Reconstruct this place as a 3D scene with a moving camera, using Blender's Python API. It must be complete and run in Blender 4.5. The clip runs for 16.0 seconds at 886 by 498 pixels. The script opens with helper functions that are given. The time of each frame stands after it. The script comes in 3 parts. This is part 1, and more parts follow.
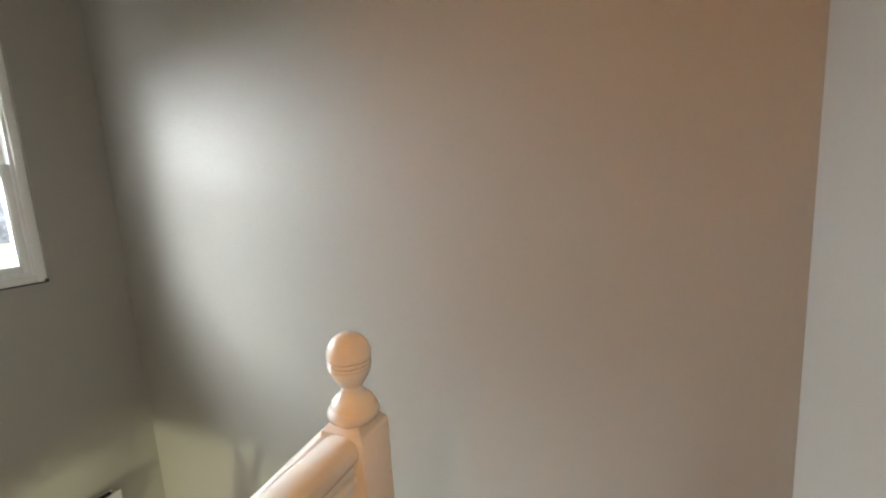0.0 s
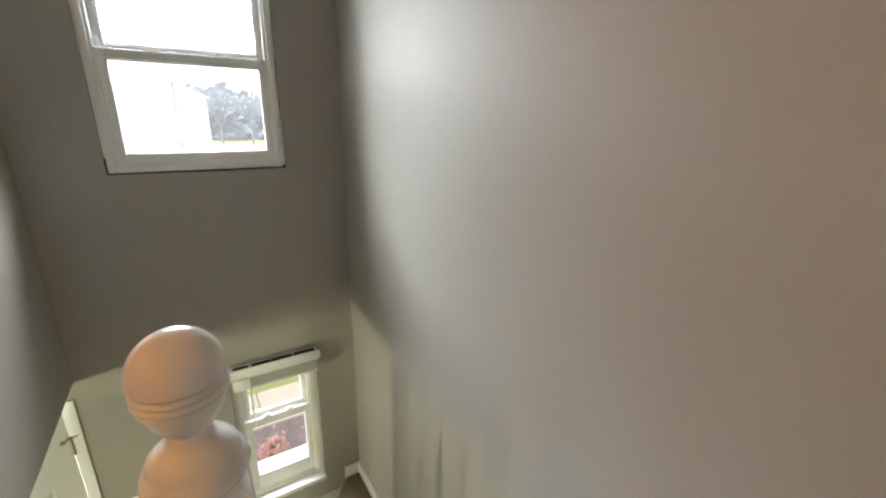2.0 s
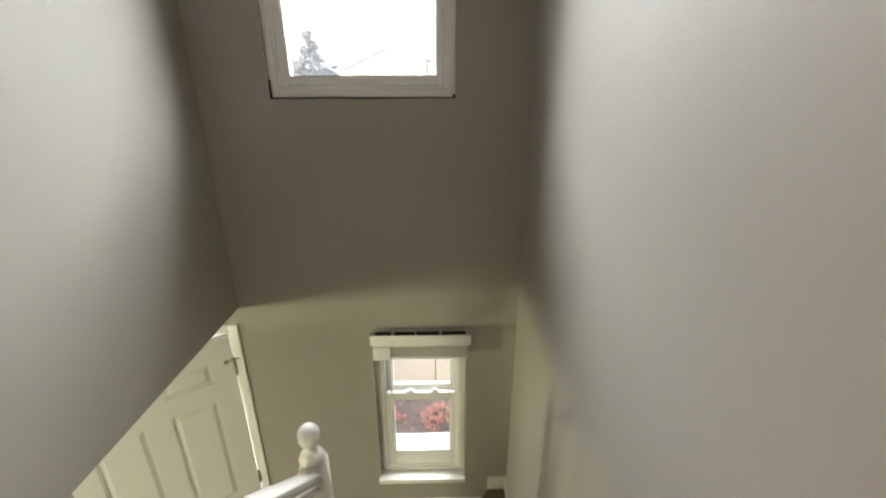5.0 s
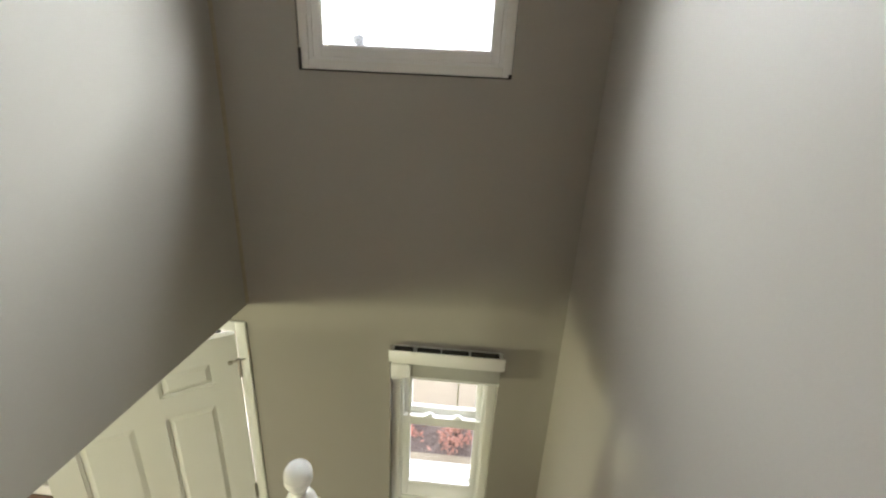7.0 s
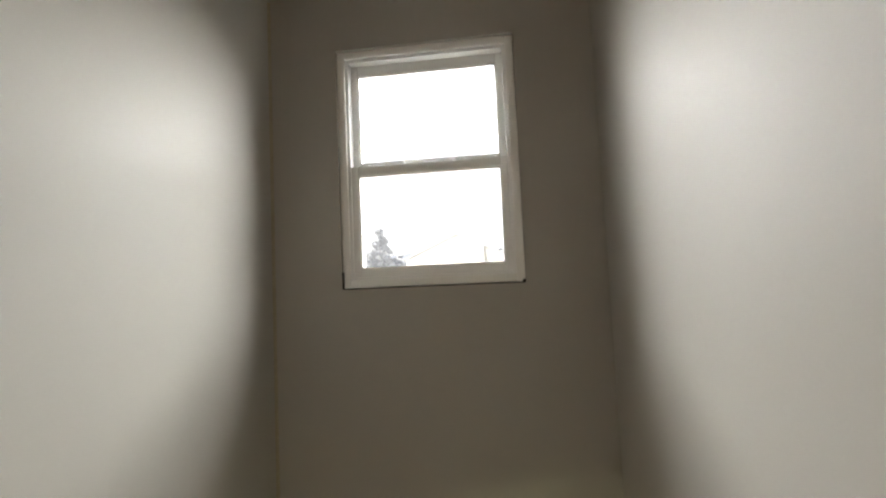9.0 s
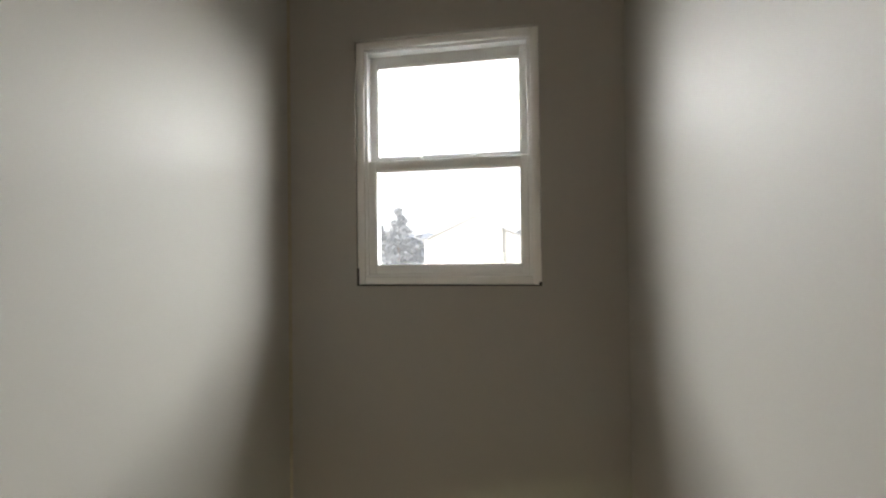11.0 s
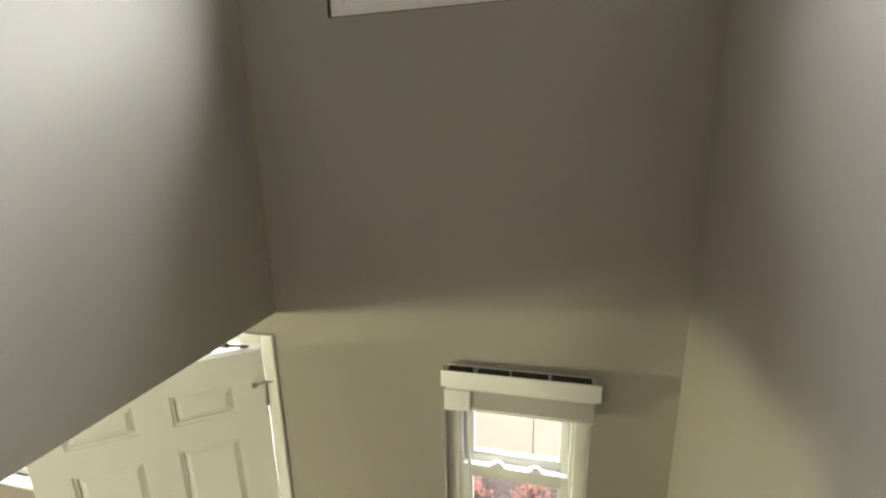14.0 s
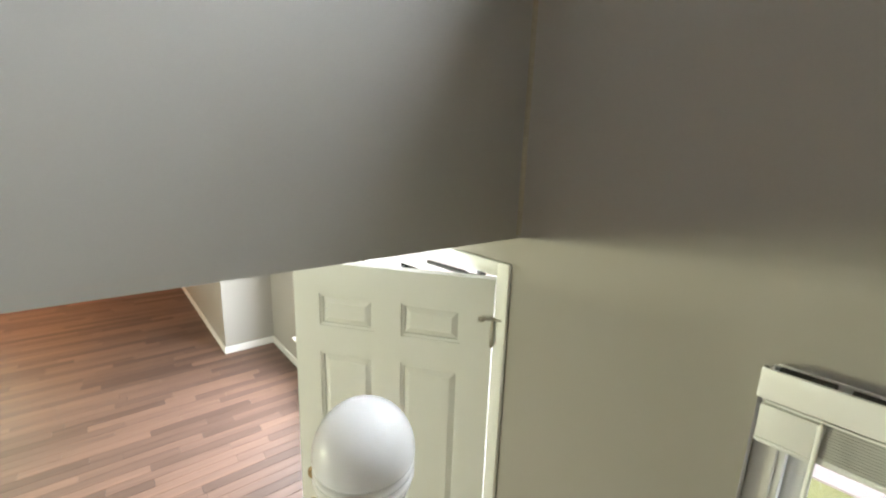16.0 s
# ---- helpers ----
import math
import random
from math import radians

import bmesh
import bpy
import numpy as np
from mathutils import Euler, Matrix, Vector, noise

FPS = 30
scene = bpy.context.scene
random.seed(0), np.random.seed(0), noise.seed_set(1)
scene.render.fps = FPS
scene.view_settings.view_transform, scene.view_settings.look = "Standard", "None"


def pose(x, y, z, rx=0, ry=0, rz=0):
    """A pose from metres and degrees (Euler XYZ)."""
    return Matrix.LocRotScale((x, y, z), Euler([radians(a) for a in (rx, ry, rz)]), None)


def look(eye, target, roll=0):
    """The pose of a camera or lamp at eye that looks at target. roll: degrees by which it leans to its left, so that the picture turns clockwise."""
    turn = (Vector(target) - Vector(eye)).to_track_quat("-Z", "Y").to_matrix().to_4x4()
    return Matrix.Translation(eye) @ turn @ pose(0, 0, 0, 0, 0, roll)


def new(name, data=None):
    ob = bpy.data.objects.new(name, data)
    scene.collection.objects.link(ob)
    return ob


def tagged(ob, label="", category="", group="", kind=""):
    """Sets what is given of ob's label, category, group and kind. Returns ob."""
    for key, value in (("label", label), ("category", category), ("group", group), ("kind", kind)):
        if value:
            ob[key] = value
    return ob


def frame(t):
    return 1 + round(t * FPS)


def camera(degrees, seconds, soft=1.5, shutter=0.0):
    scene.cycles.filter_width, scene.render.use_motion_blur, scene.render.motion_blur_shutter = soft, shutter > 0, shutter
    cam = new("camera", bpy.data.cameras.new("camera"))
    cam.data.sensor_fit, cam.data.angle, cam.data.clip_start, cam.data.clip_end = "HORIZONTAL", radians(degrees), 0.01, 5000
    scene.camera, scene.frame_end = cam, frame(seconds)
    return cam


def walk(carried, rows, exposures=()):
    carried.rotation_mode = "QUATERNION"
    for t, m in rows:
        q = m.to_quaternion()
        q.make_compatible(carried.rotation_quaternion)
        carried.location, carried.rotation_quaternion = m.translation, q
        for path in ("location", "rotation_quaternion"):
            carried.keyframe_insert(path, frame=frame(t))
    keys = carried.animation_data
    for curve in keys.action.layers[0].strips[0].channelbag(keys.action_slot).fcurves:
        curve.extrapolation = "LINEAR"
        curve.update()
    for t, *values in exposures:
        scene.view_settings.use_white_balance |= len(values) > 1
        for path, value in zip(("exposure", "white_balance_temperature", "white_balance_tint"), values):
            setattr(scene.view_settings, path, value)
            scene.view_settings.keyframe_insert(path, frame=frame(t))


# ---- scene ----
cam = camera(93.7, 16.0, soft=2.2)
PATH = [
    (0, (0.111, -2.575, 3.572), (1.914, -1.76, 3.277), -3.2),
    (0.3, (0.147, -2.593, 3.564), (1.694, -1.41, 3.111), -0.7),
    (0.5, (0.179, -2.598, 3.565), (1.557, -1.236, 3.069), -1.0),
    (1, (0.304, -2.576, 3.557), (1.55, -1.082, 3.093), -2.5),
    (1.5, (0.496, -2.541, 3.543), (1.692, -1.037, 2.987), -1.8),
    (2, (0.647, -2.522, 3.515), (1.65, -0.902, 2.909), 1.1),
    (2.5, (0.854, -2.493, 3.408), (1.601, -0.772, 2.717), -0.3),
    (3, (0.928, -2.389, 3.35), (1.37, -0.578, 2.627), 0.8),
    (3.5, (1.002, -2.33, 3.334), (1.201, -0.466, 2.638), 4.0),
    (4, (1.043, -2.225, 3.332), (1.123, -0.359, 2.615), 1.2),
    (6.3, (1.032, -1.71, 3.125), (1.061, 0.16, 2.417), -0.5),
    (6.5, (1.026, -1.7, 3.121), (1.012, 0.15, 2.361), 1.2),
    (7, (1.019, -1.685, 3.14), (0.902, 0.193, 2.463), 2.9),
    (7.5, (1.036, -1.718, 3.163), (0.872, 0.224, 2.712), 1.3),
    (8, (1.042, -1.749, 3.181), (0.824, 0.225, 2.949), -0.4),
    (8.5, (1.0, -1.788, 3.239), (0.779, 0.199, 3.222), -1.8),
    (8.7, (0.994, -1.807, 3.252), (0.77, 0.178, 3.336), -2.6),
    (10.8, (0.989, -1.789, 3.362), (0.7, 0.182, 3.548), -0.7),
    (11, (1.003, -1.783, 3.357), (0.688, 0.192, 3.385), -0.7),
    (11.5, (1.009, -1.766, 3.205), (0.671, 0.185, 2.919), -0.9),
    (12, (1.018, -1.721, 3.105), (0.756, 0.189, 2.575), -1.0),
    (12.5, (0.993, -1.651, 3.011), (0.748, 0.209, 2.319), 0.8),
    (13, (0.959, -1.58, 2.962), (0.541, 0.283, 2.369), -1.1),
    (13.5, (0.953, -1.48, 2.928), (0.483, 0.398, 2.424), -1.7),
    (14, (1.01, -1.354, 2.8), (0.565, 0.541, 2.338), -1.1),
    (14.5, (0.95, -1.286, 2.711), (0.044, 0.451, 2.308), -0.1),
    (15, (0.889, -1.198, 2.655), (-0.201, 0.418, 2.207), -1.4),
    (15.5, (0.9, -1.114, 2.567), (-0.451, 0.298, 2.139), -0.6),
    (16, (0.857, -1.042, 2.432), (-0.635, 0.219, 2.001), 2.0),
]
walk(cam, [(t, look(eye, target, roll)) for t, eye, target, roll in PATH],
     exposures=[(0.0, 2.18, 6350, 9), (1.0, 2.0, 6400, 9), (2.5, 1.94, 6500, 9), (4.0, 1.84, 6750, 10), (6.5, 1.92, 6650, 10), (7.0, 1.95, 6600, 10), (7.5, 1.92, 6800, 11), (8.5, 1.8, 6900, 12), (11.0, 1.58, 6700, 11), (11.6, 1.56, 6800, 11), (12.3, 1.88, 6900, 11), (14.0, 2.08, 6800, 11), (15.0, 2.1, 6700, 11), (16.0, 2.2, 6150, 11)])

# ---- light ----
world = bpy.data.worlds.new("overcast_sky")
scene.world = world
world.use_nodes = True
wn = world.node_tree
sky = wn.nodes.new("ShaderNodeTexSky")
sky.sky_type = "NISHITA"
sky.sun_disc = False
sky.sun_elevation = radians(38)
sky.sun_rotation = radians(205)
sky.dust_density = 4.0
sky.air_density = 0.7
wn.nodes["Background"].inputs["Strength"].default_value = 0.15
haze = wn.nodes.new("ShaderNodeHueSaturation")
haze.inputs["Saturation"].default_value = 0.25
haze.inputs["Value"].default_value = 1.3
wn.links.new(sky.outputs[0], haze.inputs["Color"])
wn.links.new(haze.outputs[0], wn.nodes["Background"].inputs["Color"])

sun = new("sun", bpy.data.lights.new("sun", "SUN"))
sun.data.energy = 1.5
sun.data.angle = radians(15)
sun.data.color = (1.0, 0.96, 0.9)
sun.matrix_world = look((-10, -22, 18), (0, 0, 0))


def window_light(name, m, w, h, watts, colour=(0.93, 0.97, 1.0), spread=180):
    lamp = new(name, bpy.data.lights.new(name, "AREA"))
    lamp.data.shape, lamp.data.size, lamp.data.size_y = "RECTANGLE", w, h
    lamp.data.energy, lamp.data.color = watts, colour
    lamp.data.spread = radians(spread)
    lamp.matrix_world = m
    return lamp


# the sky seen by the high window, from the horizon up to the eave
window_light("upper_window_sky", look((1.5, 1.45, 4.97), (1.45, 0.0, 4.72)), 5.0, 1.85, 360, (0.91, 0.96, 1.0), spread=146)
window_light("lower_window_light", look((0.95, 0.165, 1.45), (0.95, -3, 1.4)), 0.36, 0.82, 0.45)
window_light("side_window_light", look((-9.3, -3.5, 1.5), (0, -0.9, 2.1)), 0.46, 0.8, 6.5, (1.0, 0.99, 0.66), spread=50)
# added fill lamp, brightens the door and end wall from the unseen back
window_light("back_fill_light", look((-2.5, -5.42, 1.84), (-1.0, 0.0, 1.6)), 1.2, 0.4, 28, (0.97, 1.0, 0.62))
window_light("front_window_light", look((-2.8, 0.66, 1.1), (-2.8, -3, 0.6)), 1.1, 1.3, 40)
window_light("doorway_light", look((-0.55, 0.4, 1.1), (-0.75, -3, 0.9)), 0.8, 1.9, 22)


# ---- materials ----
def material(name, colour, rough=0.6, vary=0.08, scale=3.0, grain=60.0, bump=0.1, depth=0.002, metal=0.0, sheen=0.0, spec=0.5, per_object=0.0):
    m = bpy.data.materials.new(name)
    m.use_nodes = True
    t = m.node_tree
    b = t.nodes["Principled BSDF"]
    co = t.nodes.new("ShaderNodeTexCoord")
    big = t.nodes.new("ShaderNodeTexNoise")
    big.inputs["Scale"].default_value, big.inputs["Detail"].default_value = scale, 4
    fine = t.nodes.new("ShaderNodeTexNoise")
    fine.inputs["Scale"].default_value, fine.inputs["Detail"].default_value = grain, 3
    t.links.new(co.outputs["Object"], big.inputs["Vector"])
    t.links.new(co.outputs["Object"], fine.inputs["Vector"])
    mix = t.nodes.new("ShaderNodeMix")
    mix.data_type = "RGBA"
    lo = [c * (1 - vary) for c in colour] + [1]
    hi = [min(1, c * (1 + vary)) for c in colour] + [1]
    mix.inputs[6].default_value, mix.inputs[7].default_value = lo, hi
    add = t.nodes.new("ShaderNodeMath")
    add.operation = "ADD"
    half = t.nodes.new("ShaderNodeMath")
    half.operation = "MULTIPLY"
    half.inputs[1].default_value = 0.5
    t.links.new(big.outputs[0], add.inputs[0])
    t.links.new(fine.outputs[0], add.inputs[1])
    t.links.new(add.outputs[0], half.inputs[0])
    t.links.new(half.outputs[0], mix.inputs[0])
    last = mix.outputs[2]
    if per_object:
        info = t.nodes.new("ShaderNodeObjectInfo")
        ramp = t.nodes.new("ShaderNodeMapRange")
        ramp.inputs[3].default_value, ramp.inputs[4].default_value = 1 - per_object, 1 + per_object
        t.links.new(info.outputs["Random"], ramp.inputs[0])
        hsv = t.nodes.new("ShaderNodeHueSaturation")
        t.links.new(ramp.outputs[0], hsv.inputs["Value"])
        t.links.new(last, hsv.inputs["Color"])
        last = hsv.outputs[0]
    t.links.new(last, b.inputs["Base Color"])
    b.inputs["Metallic"].default_value = metal
    b.inputs["Specular IOR Level"].default_value = spec
    rr = t.nodes.new("ShaderNodeMapRange")
    rr.inputs[3].default_value, rr.inputs[4].default_value = max(0.02, rough - 0.06), min(1, rough + 0.06)
    t.links.new(big.outputs[0], rr.inputs[0])
    t.links.new(rr.outputs[0], b.inputs["Roughness"])
    if bump:
        bn = t.nodes.new("ShaderNodeBump")
        bn.inputs["Strength"].default_value, bn.inputs["Distance"].default_value = bump, depth
        t.links.new(fine.outputs[0], bn.inputs["Height"])
        t.links.new(bn.outputs[0], b.inputs["Normal"])
    if sheen:
        b.inputs["Sheen Weight"].default_value = sheen
    return m


def glass_material():
    m = bpy.data.materials.new("window_glass")
    m.use_nodes = True
    t = m.node_tree
    for n in list(t.nodes):
        if n.type == "BSDF_PRINCIPLED":
            t.nodes.remove(n)
    clear = t.nodes.new("ShaderNodeBsdfTransparent")
    gloss = t.nodes.new("ShaderNodeBsdfGlossy")
    gloss.inputs["Roughness"].default_value = 0.03
    fres = t.nodes.new("ShaderNodeFresnel")
    fres.inputs["IOR"].default_value = 1.3
    mix = t.nodes.new("ShaderNodeMixShader")
    t.links.new(fres.outputs[0], mix.inputs[0])
    t.links.new(clear.outputs[0], mix.inputs[1])
    t.links.new(gloss.outputs[0], mix.inputs[2])
    t.links.new(mix.outputs[0], t.nodes["Material Output"].inputs[0])
    return m


def veil_material():
    """Added glare haze: lets most light straight through and scatters the rest."""
    m = bpy.data.materials.new("glare_veil")
    m.use_nodes = True
    t = m.node_tree
    t.nodes.remove(t.nodes["Principled BSDF"])
    clear = t.nodes.new("ShaderNodeBsdfTransparent")
    soft = t.nodes.new("ShaderNodeBsdfTranslucent")
    soft.inputs["Color"].default_value = (0.80, 0.81, 0.84, 1)
    wave = t.nodes.new("ShaderNodeTexNoise")
    wave.inputs["Scale"].default_value = 5.0
    lim = t.nodes.new("ShaderNodeMapRange")
    lim.inputs[3].default_value, lim.inputs[4].default_value = 0.016, 0.02
    mix = t.nodes.new("ShaderNodeMixShader")
    t.links.new(wave.outputs[0], lim.inputs[0])
    t.links.new(lim.outputs[0], mix.inputs[0])
    t.links.new(clear.outputs[0], mix.inputs[1])
    t.links.new(soft.outputs[0], mix.inputs[2])
    t.links.new(mix.outputs[0], t.nodes["Material Output"].inputs[0])
    return m


VEIL = veil_material()
WALL = material("greige_wall_paint", (0.35, 0.332, 0.292), 0.64, 0.03, 1.2, 160, 0.12, 0.0012)
CEIL = material("ceiling_paint", (0.74, 0.73, 0.69), 0.85, 0.03, 1.5, 120, 0.2, 0.002)
TRIM = material("white_trim_paint", (0.78, 0.77, 0.73), 0.32, 0.04, 5, 90, 0.06, 0.0008)
GLOSS = material("white_gloss_paint", (0.80, 0.79, 0.76), 0.22, 0.04, 9, 60, 0.08, 0.0010)
DOORP = material("cream_door_paint", (0.80, 0.81, 0.77), 0.38, 0.03, 4, 110, 0.08, 0.0008)
VINYL = material("white_vinyl", (0.80, 0.80, 0.78), 0.35, 0.03, 6, 80, 0.03, 0.0005)
CARPET = material("brown_carpet", (0.15, 0.108, 0.062), 0.97, 0.42, 16, 160, 0.9, 0.006, sheen=0.25)
BRASS = material("aged_brass", (0.42, 0.30, 0.13), 0.33, 0.15, 20, 90, 0.05, 0.0005, metal=1.0)
STEEL = material("dull_steel", (0.45, 0.43, 0.38), 0.35, 0.15, 30, 90, 0.05, 0.0005, metal=1.0)
SLAT = material("grey_slat", (0.46, 0.46, 0.43), 0.5, 0.12, 14, 60, 0.05, 0.0005)
DARK = material("dark_blind_tray", (0.03, 0.028, 0.025), 0.7, 0.4, 25, 90, 0.1, 0.001)
GLASS = glass_material()
CONC = material("pale_concrete", (0.52, 0.45, 0.35), 0.9, 0.10, 2.5, 80, 0.3, 0.004)
MULCH = material("grey_brown_mulch", (0.31, 0.25, 0.235), 0.95, 0.35, 9, 55, 1.0, 0.03)
GRASS = material("lawn_grass", (0.33, 0.325, 0.13), 0.9, 0.25, 0.6, 40, 1.0, 0.03)
LEAFR = material("red_bush_leaf", (0.82, 0.40, 0.33), 0.6, 0.35, 14, 60, 0.1, 0.001, per_object=0.2)
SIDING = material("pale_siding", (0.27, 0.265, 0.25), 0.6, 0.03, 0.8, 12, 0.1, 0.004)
ROOF = material("pale_grey_shingle", (0.22, 0.22, 0.23), 0.9, 0.2, 3, 30, 0.4, 0.01)
BARK = material("bark", (0.11, 0.085, 0.065), 0.95, 0.3, 3, 25, 0.8, 0.02)
# the bluish haze of distance is put into these three tree colours
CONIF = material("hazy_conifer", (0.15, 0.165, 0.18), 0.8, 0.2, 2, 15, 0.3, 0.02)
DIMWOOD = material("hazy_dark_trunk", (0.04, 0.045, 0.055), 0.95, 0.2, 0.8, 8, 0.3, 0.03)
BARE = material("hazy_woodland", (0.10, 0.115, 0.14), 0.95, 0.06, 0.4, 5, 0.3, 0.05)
PAINTC = material("car_paint", (0.16, 0.19, 0.24), 0.25, 0.05, 3, 40, 0.0)
TYRE = material("tyre_rubber", (0.03, 0.03, 0.03), 0.85, 0.2, 9, 60, 0.2, 0.002)


def plank_material():
    m = material("oak_laminate", (0.135, 0.080, 0.058), 0.58, 0.6, 5.0, 24, 0.05, 0.0006, per_object=0.34)
    t = m.node_tree
    # stretch the grain along each plank
    co = next(n for n in t.nodes if n.type == "TEX_COORD")
    mp = t.nodes.new("ShaderNodeMapping")
    mp.inputs["Scale"].default_value = (2.2, 0.12, 1.0)
    info = t.nodes.new("ShaderNodeObjectInfo")
    sh = t.nodes.new("ShaderNodeVectorMath")
    sh.operation = "SCALE"
    sh.inputs[0].default_value = (37, 91, 11)
    geo = t.nodes.new("ShaderNodeNewGeometry")
    both = t.nodes.new("ShaderNodeMath")
    both.operation = "ADD"
    wrap = t.nodes.new("ShaderNodeMath")
    wrap.operation = "FRACT"
    t.links.new(info.outputs["Random"], both.inputs[0])
    t.links.new(geo.outputs["Random Per Island"], both.inputs[1])
    t.links.new(both.outputs[0], wrap.inputs[0])
    for n in t.nodes:
        if n.type == "MAP_RANGE" and n.inputs[4].default_value > 1.2:
            t.links.new(wrap.outputs[0], n.inputs[0])
    t.links.new(wrap.outputs[0], sh.inputs["Scale"])
    t.links.new(sh.outputs[0], mp.inputs["Location"])
    t.links.new(co.outputs["Object"], mp.inputs["Vector"])
    for n in t.nodes:
        if n.type == "TEX_NOISE":
            t.links.new(mp.outputs[0], n.inputs["Vector"])
    return m


PLANK = plank_material()


# ---- mesh helpers ----
def finish(name, bm, mat, smooth=0.0):
    me = bpy.data.meshes.new(name)
    bmesh.ops.recalc_face_normals(bm, faces=bm.faces)
    if smooth:
        for f in bm.faces:
            f.smooth = True
        for e in bm.edges:
            if len(e.link_faces) == 2 and e.calc_face_angle(0) > radians(smooth):
                e.smooth = False
    bm.to_mesh(me)
    bm.free()
    if mat:
        me.materials.append(mat)
    return me


def part(name, bm, mat, parent, label="", smooth=0.0):
    ob = new(name, finish(name, bm, mat, smooth))
    if parent:
        ob.parent = parent
    return tagged(ob, label)


def thing(name, label, category, group="", m=None, kind=""):
    ob = tagged(new(name), label, category, group, kind)
    if m:
        ob.matrix_world = m
    return ob


def box(bm, x0, x1, y0, y1, z0, z1, bevel=0.0, seg=2):
    r = bmesh.ops.create_cube(bm, size=1, matrix=Matrix.Translation(((x0 + x1) / 2, (y0 + y1) / 2, (z0 + z1) / 2)) @ Matrix.Diagonal((x1 - x0, y1 - y0, z1 - z0, 1)))
    if bevel:
        es = {e for v in r["verts"] for e in v.link_edges}
        bmesh.ops.bevel(bm, geom=list(es), offset=bevel, segments=seg, affect="EDGES", profile=0.5)
    return bm


def boxes(*rows, bevel=0.0):
    bm = bmesh.new()
    for r in rows:
        box(bm, *r, bevel=bevel)
    return bm


def lathe(profile, seg=28, bm=None, cx=0, cy=0, cz=0):
    bm = bm or bmesh.new()
    rings = []
    for r, z in profile:
        if r < 1e-6:
            rings.append([bm.verts.new((cx, cy, cz + z))])
        else:
            rings.append([bm.verts.new((cx + r * math.cos(2 * math.pi * i / seg), cy + r * math.sin(2 * math.pi * i / seg), cz + z)) for i in range(seg)])
    for a, b in zip(rings, rings[1:]):
        for i in range(seg):
            j = (i + 1) % seg
            q = [a[i % len(a)], a[j % len(a)], b[j % len(b)], b[i % len(b)]]
            q = list(dict.fromkeys(q))
            if len(q) > 2:
                bm.faces.new(q)
    for ring, ok in ((rings[0], profile[0][0] > 1e-6), (rings[-1], profile[-1][0] > 1e-6)):
        if ok:
            bm.faces.new(ring)
    return bm


def prism(points, axis, a, b, bm=None):
    """A polygon of two coordinates, extruded along an axis from a to b."""
    bm = bm or bmesh.new()
    put = {"x": lambda p, q: (q, p[0], p[1]), "y": lambda p, q: (p[0], q, p[1]), "z": lambda p, q: (p[0], p[1], q)}[axis]
    lo = [bm.verts.new(put(p, a)) for p in points]
    hi = [bm.verts.new(put(p, b)) for p in points]
    bm.faces.new(lo)
    bm.faces.new(hi)
    for i in range(len(points)):
        j = (i + 1) % len(points)
        bm.faces.new((lo[i], lo[j], hi[j], hi[i]))
    return bm


def sweep(profile, p0, p1, bm=None):
    """A profile of (side, up) carried from p0 to p1."""
    bm = bm or bmesh.new()
    p0, p1 = Vector(p0), Vector(p1)
    d = (p1 - p0).normalized()
    side = d.cross(Vector((0, 0, 1))).normalized()
    a = [bm.verts.new(p0 + side * s + Vector((0, 0, u))) for s, u in profile]
    b = [bm.verts.new(p1 + side * s + Vector((0, 0, u))) for s, u in profile]
    bm.faces.new(a)
    bm.faces.new(b)
    for i in range(len(profile)):
        j = (i + 1) % len(profile)
        bm.faces.new((a[i], a[j], b[j], b[i]))
    return bm


def holed(axis, at, thick, u0, u1, z0, z1, holes):
    """A wall across an axis from at to at + thick, with rectangular openings (u0, u1, z0, z1)."""
    us = sorted({u0, u1, *[h[0] for h in holes], *[h[1] for h in holes]})
    zs = sorted({z0, z1, *[h[2] for h in holes], *[h[3] for h in holes]})
    bm = bmesh.new()
    solid = {}
    for i in range(len(us) - 1):
        for j in range(len(zs) - 1):
            u, z = (us[i] + us[i + 1]) / 2, (zs[j] + zs[j + 1]) / 2
            solid[i, j] = not any(h[0] < u < h[1] and h[2] < z < h[3] for h in holes)
    vs = {}

    def v(i, j, k):
        if (i, j, k) not in vs:
            w = at + (thick if k else 0)
            vs[i, j, k] = bm.verts.new((us[i], w, zs[j]) if axis == "y" else (w, us[i], zs[j]))
        return vs[i, j, k]

    for (i, j), s in solid.items():
        if not s:
            continue
        for k in (0, 1):
            bm.faces.new((v(i, j, k), v(i + 1, j, k), v(i + 1, j + 1, k), v(i, j + 1, k)))
        for (di, dj), e in {(-1, 0): ((i, j), (i, j + 1)), (1, 0): ((i + 1, j), (i + 1, j + 1)), (0, -1): ((i, j), (i + 1, j)), (0, 1): ((i, j + 1), (i + 1, j + 1))}.items():
            if not solid.get((i + di, j + dj), False):
                bm.faces.new((v(*e[0], 0), v(*e[1], 0), v(*e[1], 1), v(*e[0], 1)))
    return bm


def setting(name, bm, mat, label, category="wall"):
    return tagged(part(name, bm, mat, None), label, category, kind="structure")


# ---- the shell ----
XR, SOFFIT, TOP, HALL = 1.48, 2.184, 4.69, 2.221   # right wall, low ceiling, high ceiling, upper floor
YB, YE = -3.013, -2.2                              # back wall, near end of the bulkhead wall
NX, NX1, NY0, NY1 = 0.633, 0.619, -0.918, -2.171                # newel line and the two newels
RISE, RUN, W0 = 0.169, 0.178, 0.70                 # riser, going, lowest winder

